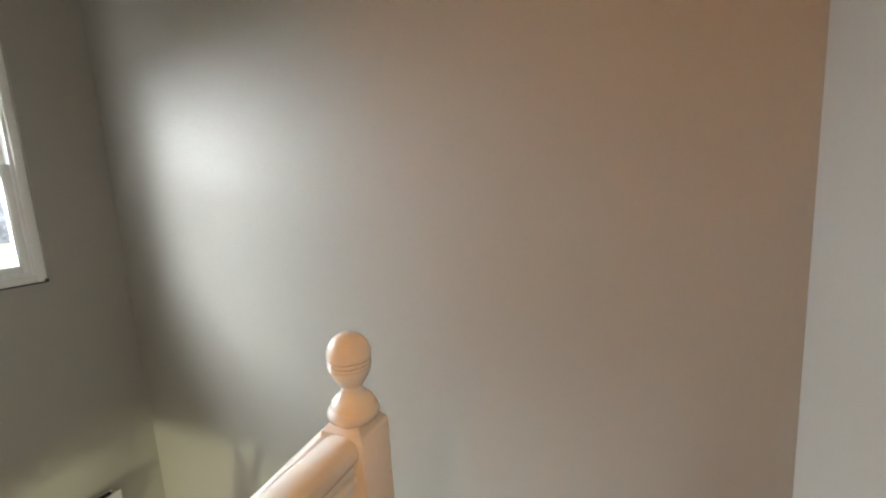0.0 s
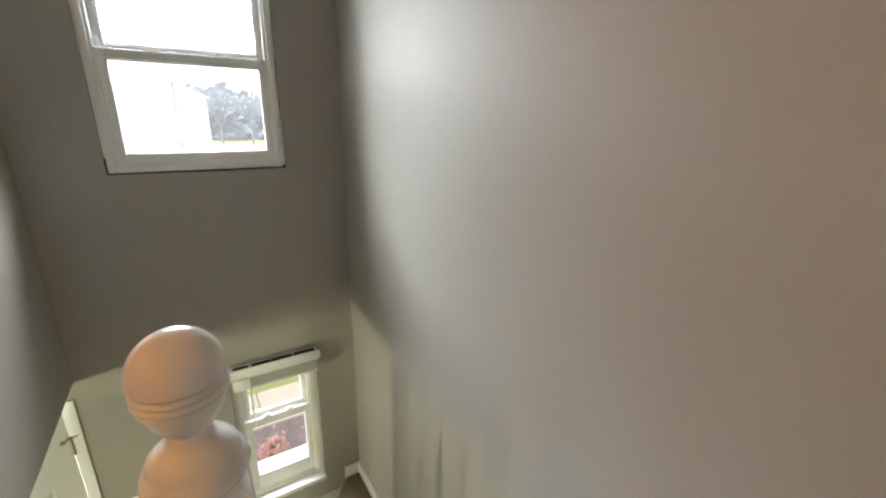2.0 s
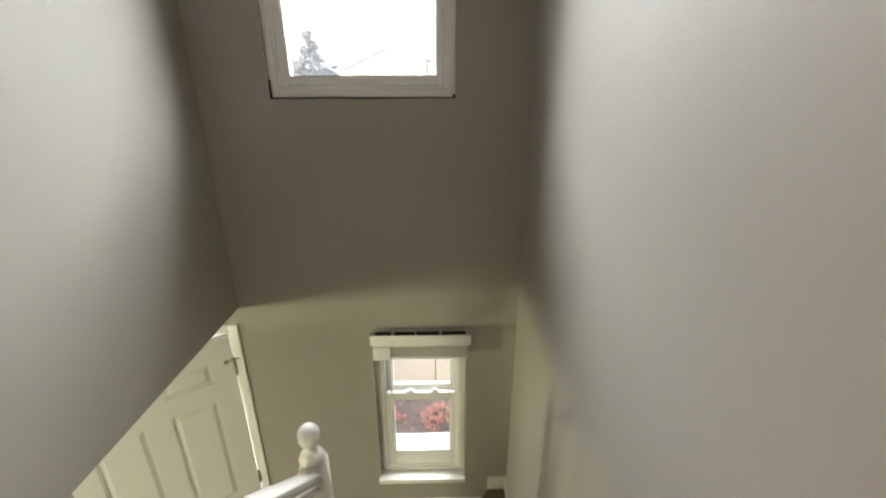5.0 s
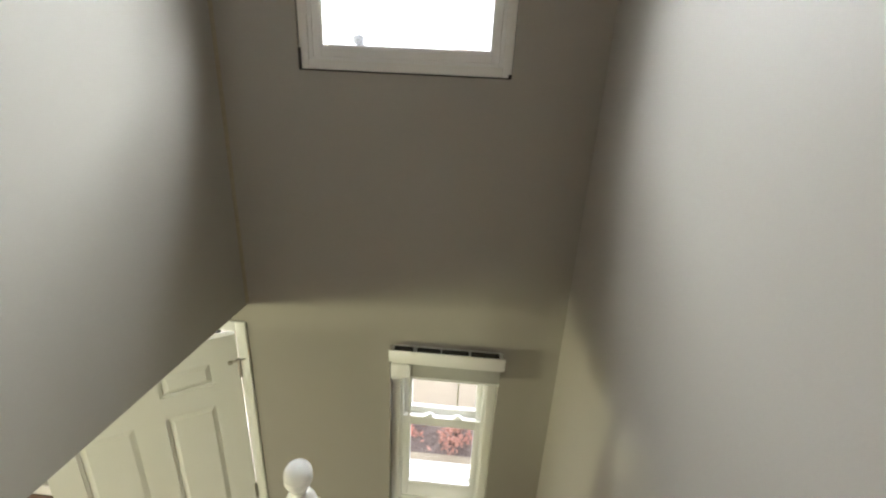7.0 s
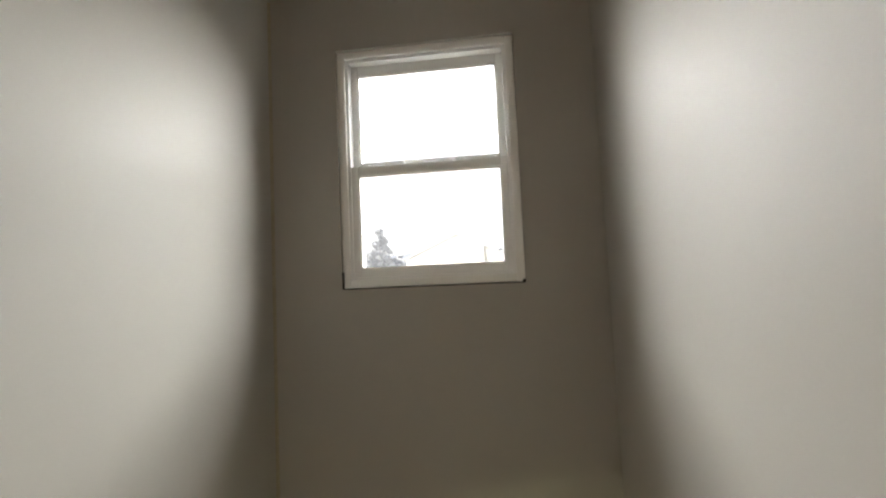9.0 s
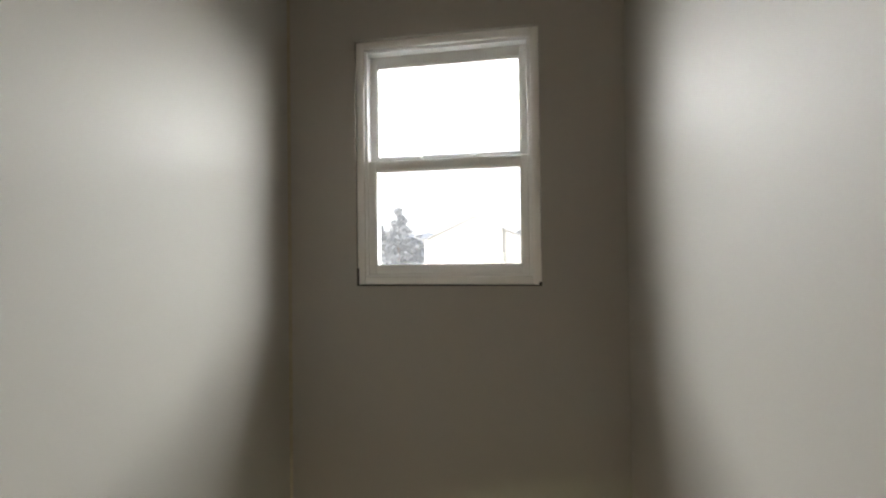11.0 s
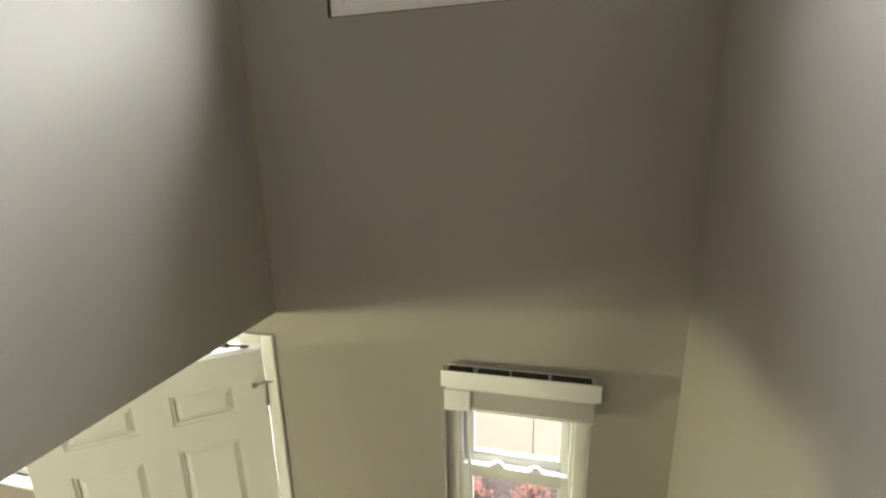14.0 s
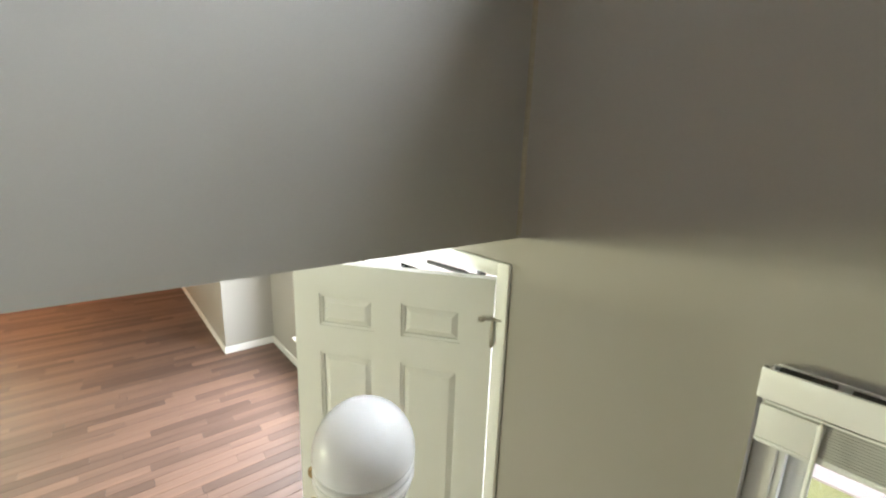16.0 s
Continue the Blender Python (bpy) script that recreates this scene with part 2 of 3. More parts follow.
setting("wall_end", holed("y", 0.0, 0.17, -1.12, XR + 0.15, -0.2, TOP,
        [(0.324, 1.138, 3.221, 4.328), (0.684, 1.212, 0.938, 2.03), (-1.005, -0.052, 0.0, 2.055)]), WALL,
        "greige painted end wall with two windows and the front door")
setting("wall_right", boxes((XR, XR + 0.15, YB - 0.15, 0.0, -0.2, TOP)), WALL, "greige painted wall along the staircase")
setting("wall_bulkhead", boxes((-0.12, 0.0, YE, 0.0, SOFFIT, TOP)), WALL, "greige upper wall hanging over the open room")
setting("wall_back", boxes((-7.0, XR, YB - 0.15, YB, SOFFIT + 0.004, TOP)), WALL, "greige back wall of the upper hall")
setting("wall_hall", boxes((-7.0, -0.12, YE - 0.0, YE + 0.12, SOFFIT + 0.034, TOP)), WALL, "greige wall of the upper hall")
setting("wall_hall_end", boxes((-7.15, -7.0, YB - 0.15, YE + 0.12, SOFFIT + 0.034, TOP)), WALL, "greige end wall of the upper hall")
setting("ceiling_upper", boxes((-7.15, XR + 0.15, YB - 0.15, 0.17, TOP, TOP + 0.15)), CEIL, "off-white ceiling over the stairwell", "ceiling")
setting("ceiling_lower", boxes((-9.6, -0.12, -5.65, 0.72, SOFFIT, SOFFIT + 0.03), (-0.12, NX - 0.04, -5.65, NY1 - 0.02, SOFFIT, SOFFIT + 0.03)), CEIL, "off-white low ceiling of the living room", "ceiling")
setting("floor_hall", boxes((-7.0, XR, YB, NY0 - RUN * 7, SOFFIT + 0.031, HALL)), CARPET, "brown carpeted floor of the upper hall", "floor")
setting("wall_front", holed("y", 0.55, 0.17, -4.38, -1.12, -0.2, SOFFIT, [(-3.4, -2.2, 0.42, 1.85)]), WALL, "greige front wall of the living room with a window")
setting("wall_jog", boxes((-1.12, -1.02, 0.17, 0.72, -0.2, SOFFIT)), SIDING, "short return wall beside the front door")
setting("wall_nook", boxes((-4.53, -4.38, -0.02, 0.72, -0.2, SOFFIT)), WALL, "short greige wall by the living room window")
setting("wall_front_far", boxes((-9.6, -4.53, -0.02, 0.13, -0.2, SOFFIT)), WALL, "greige far front wall of the living room")
setting("wall_side", holed("x", -9.6, 0.15, -5.65, -0.02, -0.2, SOFFIT, [(-3.9, -3.1, 0.65, 2.0)]), WALL, "greige side wall of the living room with a wide window")
setting("wall_room_back", holed("y", -5.65, 0.15, -9.45, NX - 0.04, -0.2, SOFFIT, [(-3.2, -1.8, 1.2, 2.08)]), WALL, "greige back wall of the living room with an added unseen opening")
setting("floor", boxes((-9.6, XR, -5.65, 0.72, -0.14, -0.012)), DARK, "subfloor under the laminate planks", "floor")


# ---- windows ----
def hung_window(name, label, x0, x1, z0, z1, glass_lo, glass_hi, gx0, gx1, casing=0.035, sill=False, deep=0.016):
    """A double-hung window in the end wall. glass_lo, glass_hi: z ranges of the two panes."""
    w = thing(name, label, "window", kind="structure")
    c, p, q = casing, deep, deep - 0.016
    part("casing", boxes((x0, x0 + c, p, p + 0.044, z0, z1), (x1 - c, x1, p, p + 0.044, z0, z1), (x0 + c, x1 - c, p, p + 0.044, z1 - c, z1), (x0 + c, x1 - c, p, p + 0.044, z0, z0 + c), bevel=0.004), TRIM, w, smooth=30)
    i0, i1, j0, j1 = x0 + c - 0.008, x1 - c + 0.008, z0 + c - 0.008, z1 - c + 0.008
    s = 0.022
    part("jamb", boxes((i0, i0 + s, 0.028 + q, 0.17, j0, j1), (i1 - s, i1, 0.028 + q, 0.17, j0, j1), (i0 + s, i1 - s, 0.028 + q, 0.17, j1 - s, j1), (i0 + s, i1 - s, 0.028 + q, 0.17, j0, j0 + s), bevel=0.003), VINYL, w, smooth=30)
    a0, a1 = i0 + s, i1 - s
    mid = min((glass_lo[1] + glass_hi[0]) / 2, glass_lo[1] + 0.05)

    def sash(nm, y0, y1, zb, zt, g):
        o = part(nm, boxes((a0, gx0, y0, y1, zb, zt), (gx1, a1, y0, y1, zb, zt), (gx0, gx1, y0, y1, zb, g[0]), (gx0, gx1, y0, y1, g[1], zt), bevel=0.004), VINYL, w, smooth=30)
        part("glazing_bead", boxes((gx0 - 0.001, gx0 + 0.007, y0 + 0.004, y1 - 0.004, g[0], g[1]), (gx1 - 0.007, gx1 + 0.001, y0 + 0.004, y1 - 0.004, g[0], g[1]), (gx0, gx1, y0 + 0.004, y1 - 0.004, g[0] - 0.001, g[0] + 0.007), (gx0, gx1, y0 + 0.004, y1 - 0.004, g[1] - 0.007, g[1] + 0.001)), VINYL, o)
        gl = part("pane", boxes((gx0, gx1, (y0 + y1) / 2 - 0.002, (y0 + y1) / 2 + 0.002, g[0], g[1])), GLASS, o)
        gl.visible_shadow = False
        return o

    sash("lower_sash", 0.032 + q, 0.062 + q, j0 + s, mid + 0.012, glass_lo)
    sash("upper_sash", 0.068 + q, 0.098 + q, mid - 0.006, j1 - s, glass_hi)
    for k in (0.3, 0.72):
        x = gx0 + (gx1 - gx0) * k
        part("sash_lock", boxes((x - 0.026, x + 0.026, 0.034 + q, 0.06 + q, mid + 0.012, mid + 0.02), (x - 0.012, x + 0.018, 0.038 + q, 0.056 + q, mid + 0.02, mid + 0.03), bevel=0.003), VINYL, w, "white latch on the meeting rail", smooth=30)
    if sill:
        part("window_sill", boxes((x0 - 0.008, x1 + 0.004, -0.03, 0.052, z0 - 0.004, z0 + 0.03), bevel=0.006), TRIM, w, smooth=30)
    return w


w1 = hung_window("window_1", "white double-hung window high above the stairs", 0.324, 1.138, 3.226, 4.328, (3.31, 3.742), (3.805, 4.232), 0.406, 1.060)
hung_window("window_2", "white narrow double-hung window low over the winders", 0.684, 1.212, 0.938, 2.03, (1.10, 1.512), (1.588, 1.96), 0.776, 1.128, casing=0.045, sill=True, deep=0.05)


# near-black strips draw the shadow line in the joint under the frame
part("painted_shadow_gap", boxes((0.324, 1.138, 0.009, 0.05, 3.221, 3.226), (0.3245, 0.331, 0.004, 0.015, 3.226, 3.30), (1.126, 1.1375, 0.003, 0.015, 3.226, 3.238)), DARK, w1, "dark strips standing in for the shadow line round the frame's foot")
# added sheet and frame outside the glass, giving the view its glare haze
veil = part("veil_sheet", boxes((0.372, 1.106, 0.207, 0.209, 3.25, 4.30)), VEIL, w1, "added sheet outside the glass that lays pale glare haze over the view")
veil.visible_shadow = False
part("veil_frame", boxes((0.352, 0.372, 0.203, 0.213, 3.23, 4.32), (1.106, 1.126, 0.203, 0.213, 3.23, 4.32), (0.372, 1.106, 0.203, 0.213, 3.23, 3.25), (0.372, 1.106, 0.203, 0.213, 4.30, 4.32)), VINYL, w1)


def blind():
    b = thing("window_blind", "white mini blind pulled fully up in its headrail", "blind")
    part("headrail", boxes((0.703, 0.709, -0.078, -0.02, 1.99, 2.046), (1.212, 1.218, -0.078, -0.02, 1.99, 2.046), (0.709, 1.212, -0.024, -0.018, 1.99, 2.05), (0.709, 1.212, -0.078, -0.024, 1.985, 1.99), bevel=0.0015), VINYL, b, smooth=30)
    part("valance", boxes((0.695, 1.226, -0.088, -0.079, 1.996, 2.058), bevel=0.003), VINYL, b, "white front valance strip", smooth=30)
    part("tray", boxes((0.715, 0.80, -0.052, -0.026, 2.02, 2.047), (0.82, 0.93, -0.050, -0.026, 2.02, 2.046), (0.936, 1.06, -0.051, -0.026, 2.02, 2.047), (1.07, 1.20, -0.054, -0.026, 2.02, 2.048), bevel=0.002), DARK, b, "dark dusty tray inside the headrail")
    for k in range(12):
        z = 1.984 - k * 0.0058
        part("slat", boxes((0.708, 1.208, -0.070, -0.022, z - 0.005, z)), SLAT, b)
    part("bottom_rail", boxes((0.704, 1.210, -0.072, -0.020, 1.900, 1.914), bevel=0.004), VINYL, b, smooth=30)
    part("valance_clip", boxes((0.703, 0.79, -0.076, -0.071, 1.906, 1.98), (0.703, 0.79, -0.079, -0.071, 1.900, 1.909), bevel=0.0015), VINYL, b, smooth=30)
    part("tilt_wand", lathe([(0.004, 0), (0.0045, 0.02), (0.0042, 0.33), (0.006, 0.36), (0.0, 0.37)], 10, None, 0.795, -0.083, 1.62), VINYL, b, "thin white wand", smooth=40)
    return b


blind()
# window of the living room
w3 = thing("window_3", "white living room window with a projecting sill", "window", kind="structure")
part("casing", boxes((-3.46, -3.4, 0.53, 0.58, 0.42, 1.85), (-2.2, -2.14, 0.53, 0.58, 0.42, 1.85), (-3.46, -2.14, 0.53, 0.58, 1.85, 1.91), bevel=0.004), TRIM, w3, smooth=30)
part("window_sill", boxes((-3.49, -2.11, 0.47, 0.58, 0.395, 0.42), (-3.44, -2.16, 0.53, 0.549, 0.33, 0.394), bevel=0.005), TRIM, w3, smooth=30)
part("sash", boxes((-3.4, -3.35, 0.6, 0.64, 0.42, 1.85), (-2.25, -2.2, 0.6, 0.64, 0.42, 1.85), (-3.35, -2.25, 0.6, 0.64, 1.8, 1.85), (-3.35, -2.25, 0.6, 0.64, 0.42, 0.48), (-3.35, -2.25, 0.6, 0.64, 1.12, 1.16), bevel=0.004), VINYL, w3, smooth=30)
g3 = part("pane", boxes((-3.35, -2.25, 0.618, 0.622, 0.48, 1.8)), GLASS, w3)
g3.visible_shadow = False
w4 = thing("window_4", "white window in the living room side wall", "window", kind="structure")
part("window_frame", boxes((-9.47, -9.43, -3.96, -3.9, 0.6, 2.06), (-9.47, -9.43, -3.1, -3.04, 0.6, 2.06), (-9.47, -9.43, -3.9, -3.1, 2.0, 2.06), (-9.47, -9.42, -3.9, -3.1, 0.6, 0.65), (-9.55, -9.51, -3.9, -3.1, 1.3, 1.34), bevel=0.004), TRIM, w4, smooth=30)


# unseen frame added to go with the fill lamp at the back
w5 = thing("added_window_5", "added unseen window frame round the fill lamp in the back wall", "window", kind="structure")
part("window_frame", boxes((-3.26, -3.2, -5.52, -5.48, 1.14, 2.12), (-1.8, -1.74, -5.52, -5.48, 1.14, 2.12), (-3.2, -1.8, -5.52, -5.48, 2.06, 2.12), (-3.2, -1.8, -5.52, -5.47, 1.14, 1.2), (-2.52, -2.48, -5.6, -5.56, 1.2, 2.06), bevel=0.004), TRIM, w5, smooth=30)


# ---- front door ----
def front_door():
    d = thing("door_1", "cream six-panel front door standing half open", "door", m=pose(-0.073, -0.021, 0, 0, 0, 180 + 36.5), kind="structure")
    w, h, th = 0.778, 2.018, 0.042
    y0, y1 = -th, 0.0
    stile, mid = 0.108, 0.108
    c0, c1 = w / 2 - mid / 2, w / 2 + mid / 2
    rows = [(0.22, 0.82), (0.96, 1.665), (1.775, 1.905)]
    fr = [(-0.005, stile, y0, y1, 0.01, h + 0.01), (w - stile, w, y0, y1, 0.01, h + 0.01), (c0, c1, y0, y1, 0.22, 1.905)]
    for a, b in [(0.01, 0.22), (0.82, 0.96), (1.665, 1.775), (1.905, h + 0.01)]:
        fr.append((stile, c0, y0, y1, a, b))
        fr.append((c1, w - stile, y0, y1, a, b))
    fr.append((c0, c1, y0, y1, 0.01, 0.22))
    fr.append((c0, c1, y0, y1, 1.905, h + 0.01))
    part("leaf", boxes(*fr), DOORP, d)
    for a, b in rows:
        for u0, u1 in ((stile, c0), (c1, w - stile)):
            bm = bmesh.new()
            box(bm, u0, u1, y0 + 0.012, y1 - 0.012, a, b)
            m = 0.024
            for ya, yb in ((y1 - 0.012, y1 - 0.002), (y0 + 0.012, y0 + 0.002)):
                lo = [bm.verts.new(q) for q in ((u0 + m * 0.55, ya, a + m * 0.55), (u1 - m * 0.55, ya, a + m * 0.55), (u1 - m * 0.55, ya, b - m * 0.55), (u0 + m * 0.55, ya, b - m * 0.55))]
                hi = [bm.verts.new(q) for q in ((u0 + m * 1.5, yb, a + m * 1.5), (u1 - m * 1.5, yb, a + m * 1.5), (u1 - m * 1.5, yb, b - m * 1.5), (u0 + m * 1.5, yb, b - m * 1.5))]
                bm.faces.new(hi)
                for i in range(4):
                    bm.faces.new((lo[i], lo[(i + 1) % 4], hi[(i + 1) % 4], hi[i]))
                # ogee bead round the panel
                for e0, e1, f0, f1 in ((u0, u0 + 0.012, a, b), (u1 - 0.012, u1, a, b)):
                    box(bm, e0, e1, min(ya, yb) + 0.001, max(ya, yb) - 0.003, f0, f1)
                for f0, f1 in ((a, a + 0.012), (b - 0.012, b)):
                    box(bm, u0 + 0.012, u1 - 0.012, min(ya, yb) + 0.001, max(ya, yb) - 0.003, f0, f1)
            part("panel", bm, DOORP, d)
    for z in (1.83, 1.02, 0.25):
        hg = part("hinge", boxes((-0.0025, 0.0, -0.038, 0.0, z - 0.045, z + 0.045)), STEEL, d)
        part("knuckle", lathe([(0.006, -0.048), (0.007, -0.046), (0.007, 0.046), (0.004, 0.052), (0, 0.054)], 12, None, -0.004, 0.006, z), STEEL, hg, smooth=40)
    bm = boxes((-0.014, 0.006, -0.002, 0.018, 1.885, 1.891), bevel=0.001)
    box(bm, 0.0, 0.034, 0.014, 0.02, 1.884, 1.892, 0.002)
    lathe([(0.011, 0), (0.011, 0.012), (0, 0.014)], 12, bm, 0.034, 0.017, 1.88)
    box(bm, -0.038, -0.008, 0.014, 0.02, 1.884, 1.892, 0.002)
    part("hinge_pin_stop", bm, STEEL, d, "small metal hinge-pin door stop")
    for z, r in ((1.09, 0.03), (0.93, 0.032)):
        for sgn in (1, -1):
            prof = [(r, 0), (r, 0.004), (r * 0.8, 0.01), (r * 0.75, 0.014), (0, 0.015)] if z > 1 else [(r, 0), (r, 0.006), (0.012, 0.012), (0.012, 0.035), (0.027, 0.045), (0.028, 0.058), (0.02, 0.066), (0, 0.068)]
            bm = lathe(prof, 20)
            bmesh.ops.rotate(bm, verts=bm.verts, cent=(0, 0, 0), matrix=Matrix.Rotation(radians(-90 * sgn), 3, "X"))
            bmesh.ops.translate(bm, verts=bm.verts, vec=(w - 0.06, (y1 if sgn > 0 else y0), z))
            part("deadbolt" if z > 1 else "door_knob", bm, BRASS, d, smooth=40)
    return d


front_door()
frame1 = thing("door_frame", "cream painted casing and jamb of the front door", "door frame", kind="structure")
part("casing", boxes((-0.068, -0.016, -0.016, 0.0, 0.0, 2.092), (-1.06, -1.005, -0.016, 0.0, 0.0, 2.092), (-1.005, -0.068, -0.016, 0.0, 2.040, 2.092), bevel=0.004), DOORP, frame1, smooth=30)
part("jamb", boxes((-0.072, -0.052, 0.0, 0.17, 0.0, 2.035), (-1.005, -0.985, 0.0, 0.17, 0.0, 2.035), (-1.005, -0.052, 0.0, 0.17, 2.035, 2.055)), DOORP, frame1)
part("threshold", boxes((-0.985, -0.072, 0.0, 0.2, 0.0, 0.02), bevel=0.006), STEEL, frame1)




def storm_door():
    d = thing("storm_door", "closed off-white storm door with a full glass panel", "door")
    SP = material("blush_white_paint", (0.62, 0.55, 0.55), 0.4, 0.05, 6, 80, 0.05, 0.0008)
    part("stile", boxes((-0.985, -0.895, 0.125, 0.155, 0.02, 2.034), bevel=0.003), SP, d, smooth=30)
    part("stile", boxes((-0.162, -0.072, 0.125, 0.155, 0.02, 2.034), bevel=0.003), SP, d, smooth=30)
    part("top_rail", boxes((-0.895, -0.162, 0.125, 0.155, 1.90, 2.034), bevel=0.003), SP, d, smooth=30)
    part("kick_panel", boxes((-0.895, -0.162, 0.127, 0.153, 0.02, 0.30), bevel=0.003), SP, d, smooth=30)
    g = part("pane", boxes((-0.895, -0.162, 0.138, 0.142, 0.30, 1.90)), GLASS, d)
    g.visible_shadow = False
    bm = bmesh.new()
    limb(bm, (-0.30, 0.06, 1.985), (-0.62, 0.118, 1.955), 0.011, 0.009, 10)
    limb(bm, (-0.30, 0.06, 1.985), (-0.20, 0.045, 2.0), 0.005, 0.004, 8)
    box(bm, -0.21, -0.185, 0.03, 0.055, 1.99, 2.034, 0.002)
    part("door_closer", bm, DARK, d, "dark slim tube closer")


# ---- stairs ----
stairs = thing("stairs", "brown carpeted staircase with two winders at its foot", "stairs", kind="structure")
SX = NX + 0.045


def tread(points, z, deep):
    bm = prism(points, "z", z - deep, z)
    es = [e for e in bm.edges if all(abs(v.co.z - z) < 1e-5 for v in e.verts)]
    bmesh.ops.bevel(bm, geom=es, offset=0.018, segments=3, affect="EDGES", profile=0.5)
    part("carpeted_tread", bm, CARPET, stairs, smooth=50)


for k in range(7):
    z, ya = W0 + RISE * (k + 2), NY0 - RUN * k
    tread([(SX, ya + 0.025), (XR - 0.016, ya + 0.025), (XR - 0.016, ya - RUN), (SX, ya - RUN)], z, RISE + 0.05)
DX = 1.36   # where the winder's riser meets the end wall
tread([(NX, NY0 - 0.05), (XR - 0.016, NY0 - 0.05), (XR - 0.016, -0.016), (DX, -0.016)], W0 + RISE, RISE + 0.03)
tread([(0.56, NY0 - 0.04), (NX + 0.15, NY0 - 0.04), (DX + 0.06, -0.014), (0.56, -0.014)], W0, 0.2)
for k in range(3):
    tread([(0.36 - 0.2 * k, NY0 - 0.04), (0.585 - 0.2 * k, NY0 - 0.04), (0.585 - 0.2 * k, -0.014), (0.36 - 0.2 * k, -0.014)], 0.525 - 0.175 * k, 0.2)


def nose(y):
    return W0 + RISE * 2 + (NY0 - y) * RISE / RUN


bm = prism([(NY0 - 0.02, W0 + RISE), (NY0 - 0.02, nose(NY0) + 0.02), (NY1 + 0.02, nose(NY1) + 0.03), (NY1 + 0.02, 0.0), (NY0 - 0.02, 0.0)], "x", NX - 0.04, NX + 0.042)
setting("wall_stair_side", bm, WALL, "greige wall closing the stair flight toward the room")
setting("wall_under_hall", boxes((NX - 0.04, NX + 0.042, -5.65, NY1 + 0.018, -0.1, SOFFIT)), WALL, "greige wall under the upper hall")
st = part("stringer_cap", prism([(NY0 - 0.0, nose(NY0) + 0.02), (NY0 - 0.0, nose(NY0) + 0.05), (NY1 + 0.04, nose(NY1 + 0.04) + 0.055), (NY1 + 0.04, nose(NY1 + 0.04) + 0.02)], "x", NX - 0.048, NX + 0.05), GLOSS, stairs, "white painted cap under the balusters")

# skirt and baseboards
skirt = tagged(part("baseboard", prism([(-0.0, 0.86), (-0.0, 0.953), (NY0 + 0.12, 0.957), (NY0 - 0.02, nose(NY0) + 0.12), (NY1 + 0.0, nose(NY1) + 0.10), (YB, HALL + 0.09), (YB, HALL - 0.1), (NY1, HALL - 0.15), (NY0, 0.86)], "x", XR - 0.014, XR), TRIM, None),
               "white skirting board rising along the stairs", "baseboard", kind="structure")
base2 = tagged(part("baseboard", boxes((1.36, XR - 0.014, -0.014, 0.0, 0.83, 0.953), (0.585, 1.36, -0.014, 0.0, 0.69, 0.776), bevel=0.003), TRIM, None, smooth=30), "white baseboard under the low window", "baseboard", kind="structure")
tagged(part("baseboard", prism([(0.585, 0.69), (0.585, 0.776), (0.48, 0.745), (0.41, 0.60), (0.41, 0.5), (0.57, 0.5), (0.57, 0.69)], "y", -0.016, 0.0), TRIM, None), "white baseboard stepping down beside the lower steps", "baseboard", kind="structure")
tagged(part("baseboard", boxes((-4.38, -1.12, 0.535, 0.549, 0.0, 0.09), (-4.38, -4.366, -0.02, 0.535, 0.0, 0.09), (-9.45, -4.366, -0.034, -0.02, 0.0, 0.09), bevel=0.003), TRIM, None, smooth=30), "white baseboard of the living room", "baseboard", kind="structure")
tagged(part("baseboard", boxes((-7.0, XR - 0.014, YB, YB + 0.014, HALL, HALL + 0.09), bevel=0.003), TRIM, None, smooth=30), "white baseboard of the upper hall", "baseboard", kind="structure")


bead = prism([(0.0, 0.0), (0.011, 0.0), (0.004, -0.004), (0.0, -0.011)], "z", SOFFIT + 0.01, 4.6)
tagged(part("corner_bead", bead, material("yellowish_bead", (0.33, 0.295, 0.21), 0.6, 0.3, 8, 60, 0.3, 0.002), None), "thin yellowish line down the corner above the door", "trim", kind="structure")

# ---- railings ----
def newel(x, y, foot, top, label):
    n = thing("newel_post", label, "newel post", "turned stair newels", pose(x, y, foot))
    h = top - foot
    s, q = 0.040, h - 0.136
    part("post", prism_post(s, q), GLOSS, n, smooth=25)
    part("collar", lathe([(0.034, -0.004), (0.040, 0.001), (0.0425, 0.008), (0.0405, 0.015), (0.0365, 0.0185), (0.0355, 0.0215), (0.034, 0.028), (0.028, 0.034), (0.021, 0.038), (0.0175, 0.044), (0.0165, 0.052)], 32, None, 0, 0, q), GLOSS, n, smooth=50)
    R = 0.0385
    prof = [(0.0165, -0.004), (0.017, 0.0), (0.023, 0.007), (0.030, 0.018), (0.0345, 0.029), (0.0365, 0.0355)]
    for g in range(3):
        z = 0.0365 + g * 0.0075
        prof += [(0.0352, z), (0.0374, z + 0.002), (0.0382, z + 0.0042), (0.0374, z + 0.0064)]
    for k in range(0, 11):
        a = math.pi / 2 * k / 10
        prof.append((R * math.cos(a) if k < 10 else 0.0, 0.0585 + 0.0395 * math.sin(a)))
    prof = [(r * 0.92, z * 0.92) for r, z in prof]
    part("finial", lathe(prof, 36, None, 0, 0, q + 0.050), GLOSS, n, smooth=60)
    return n


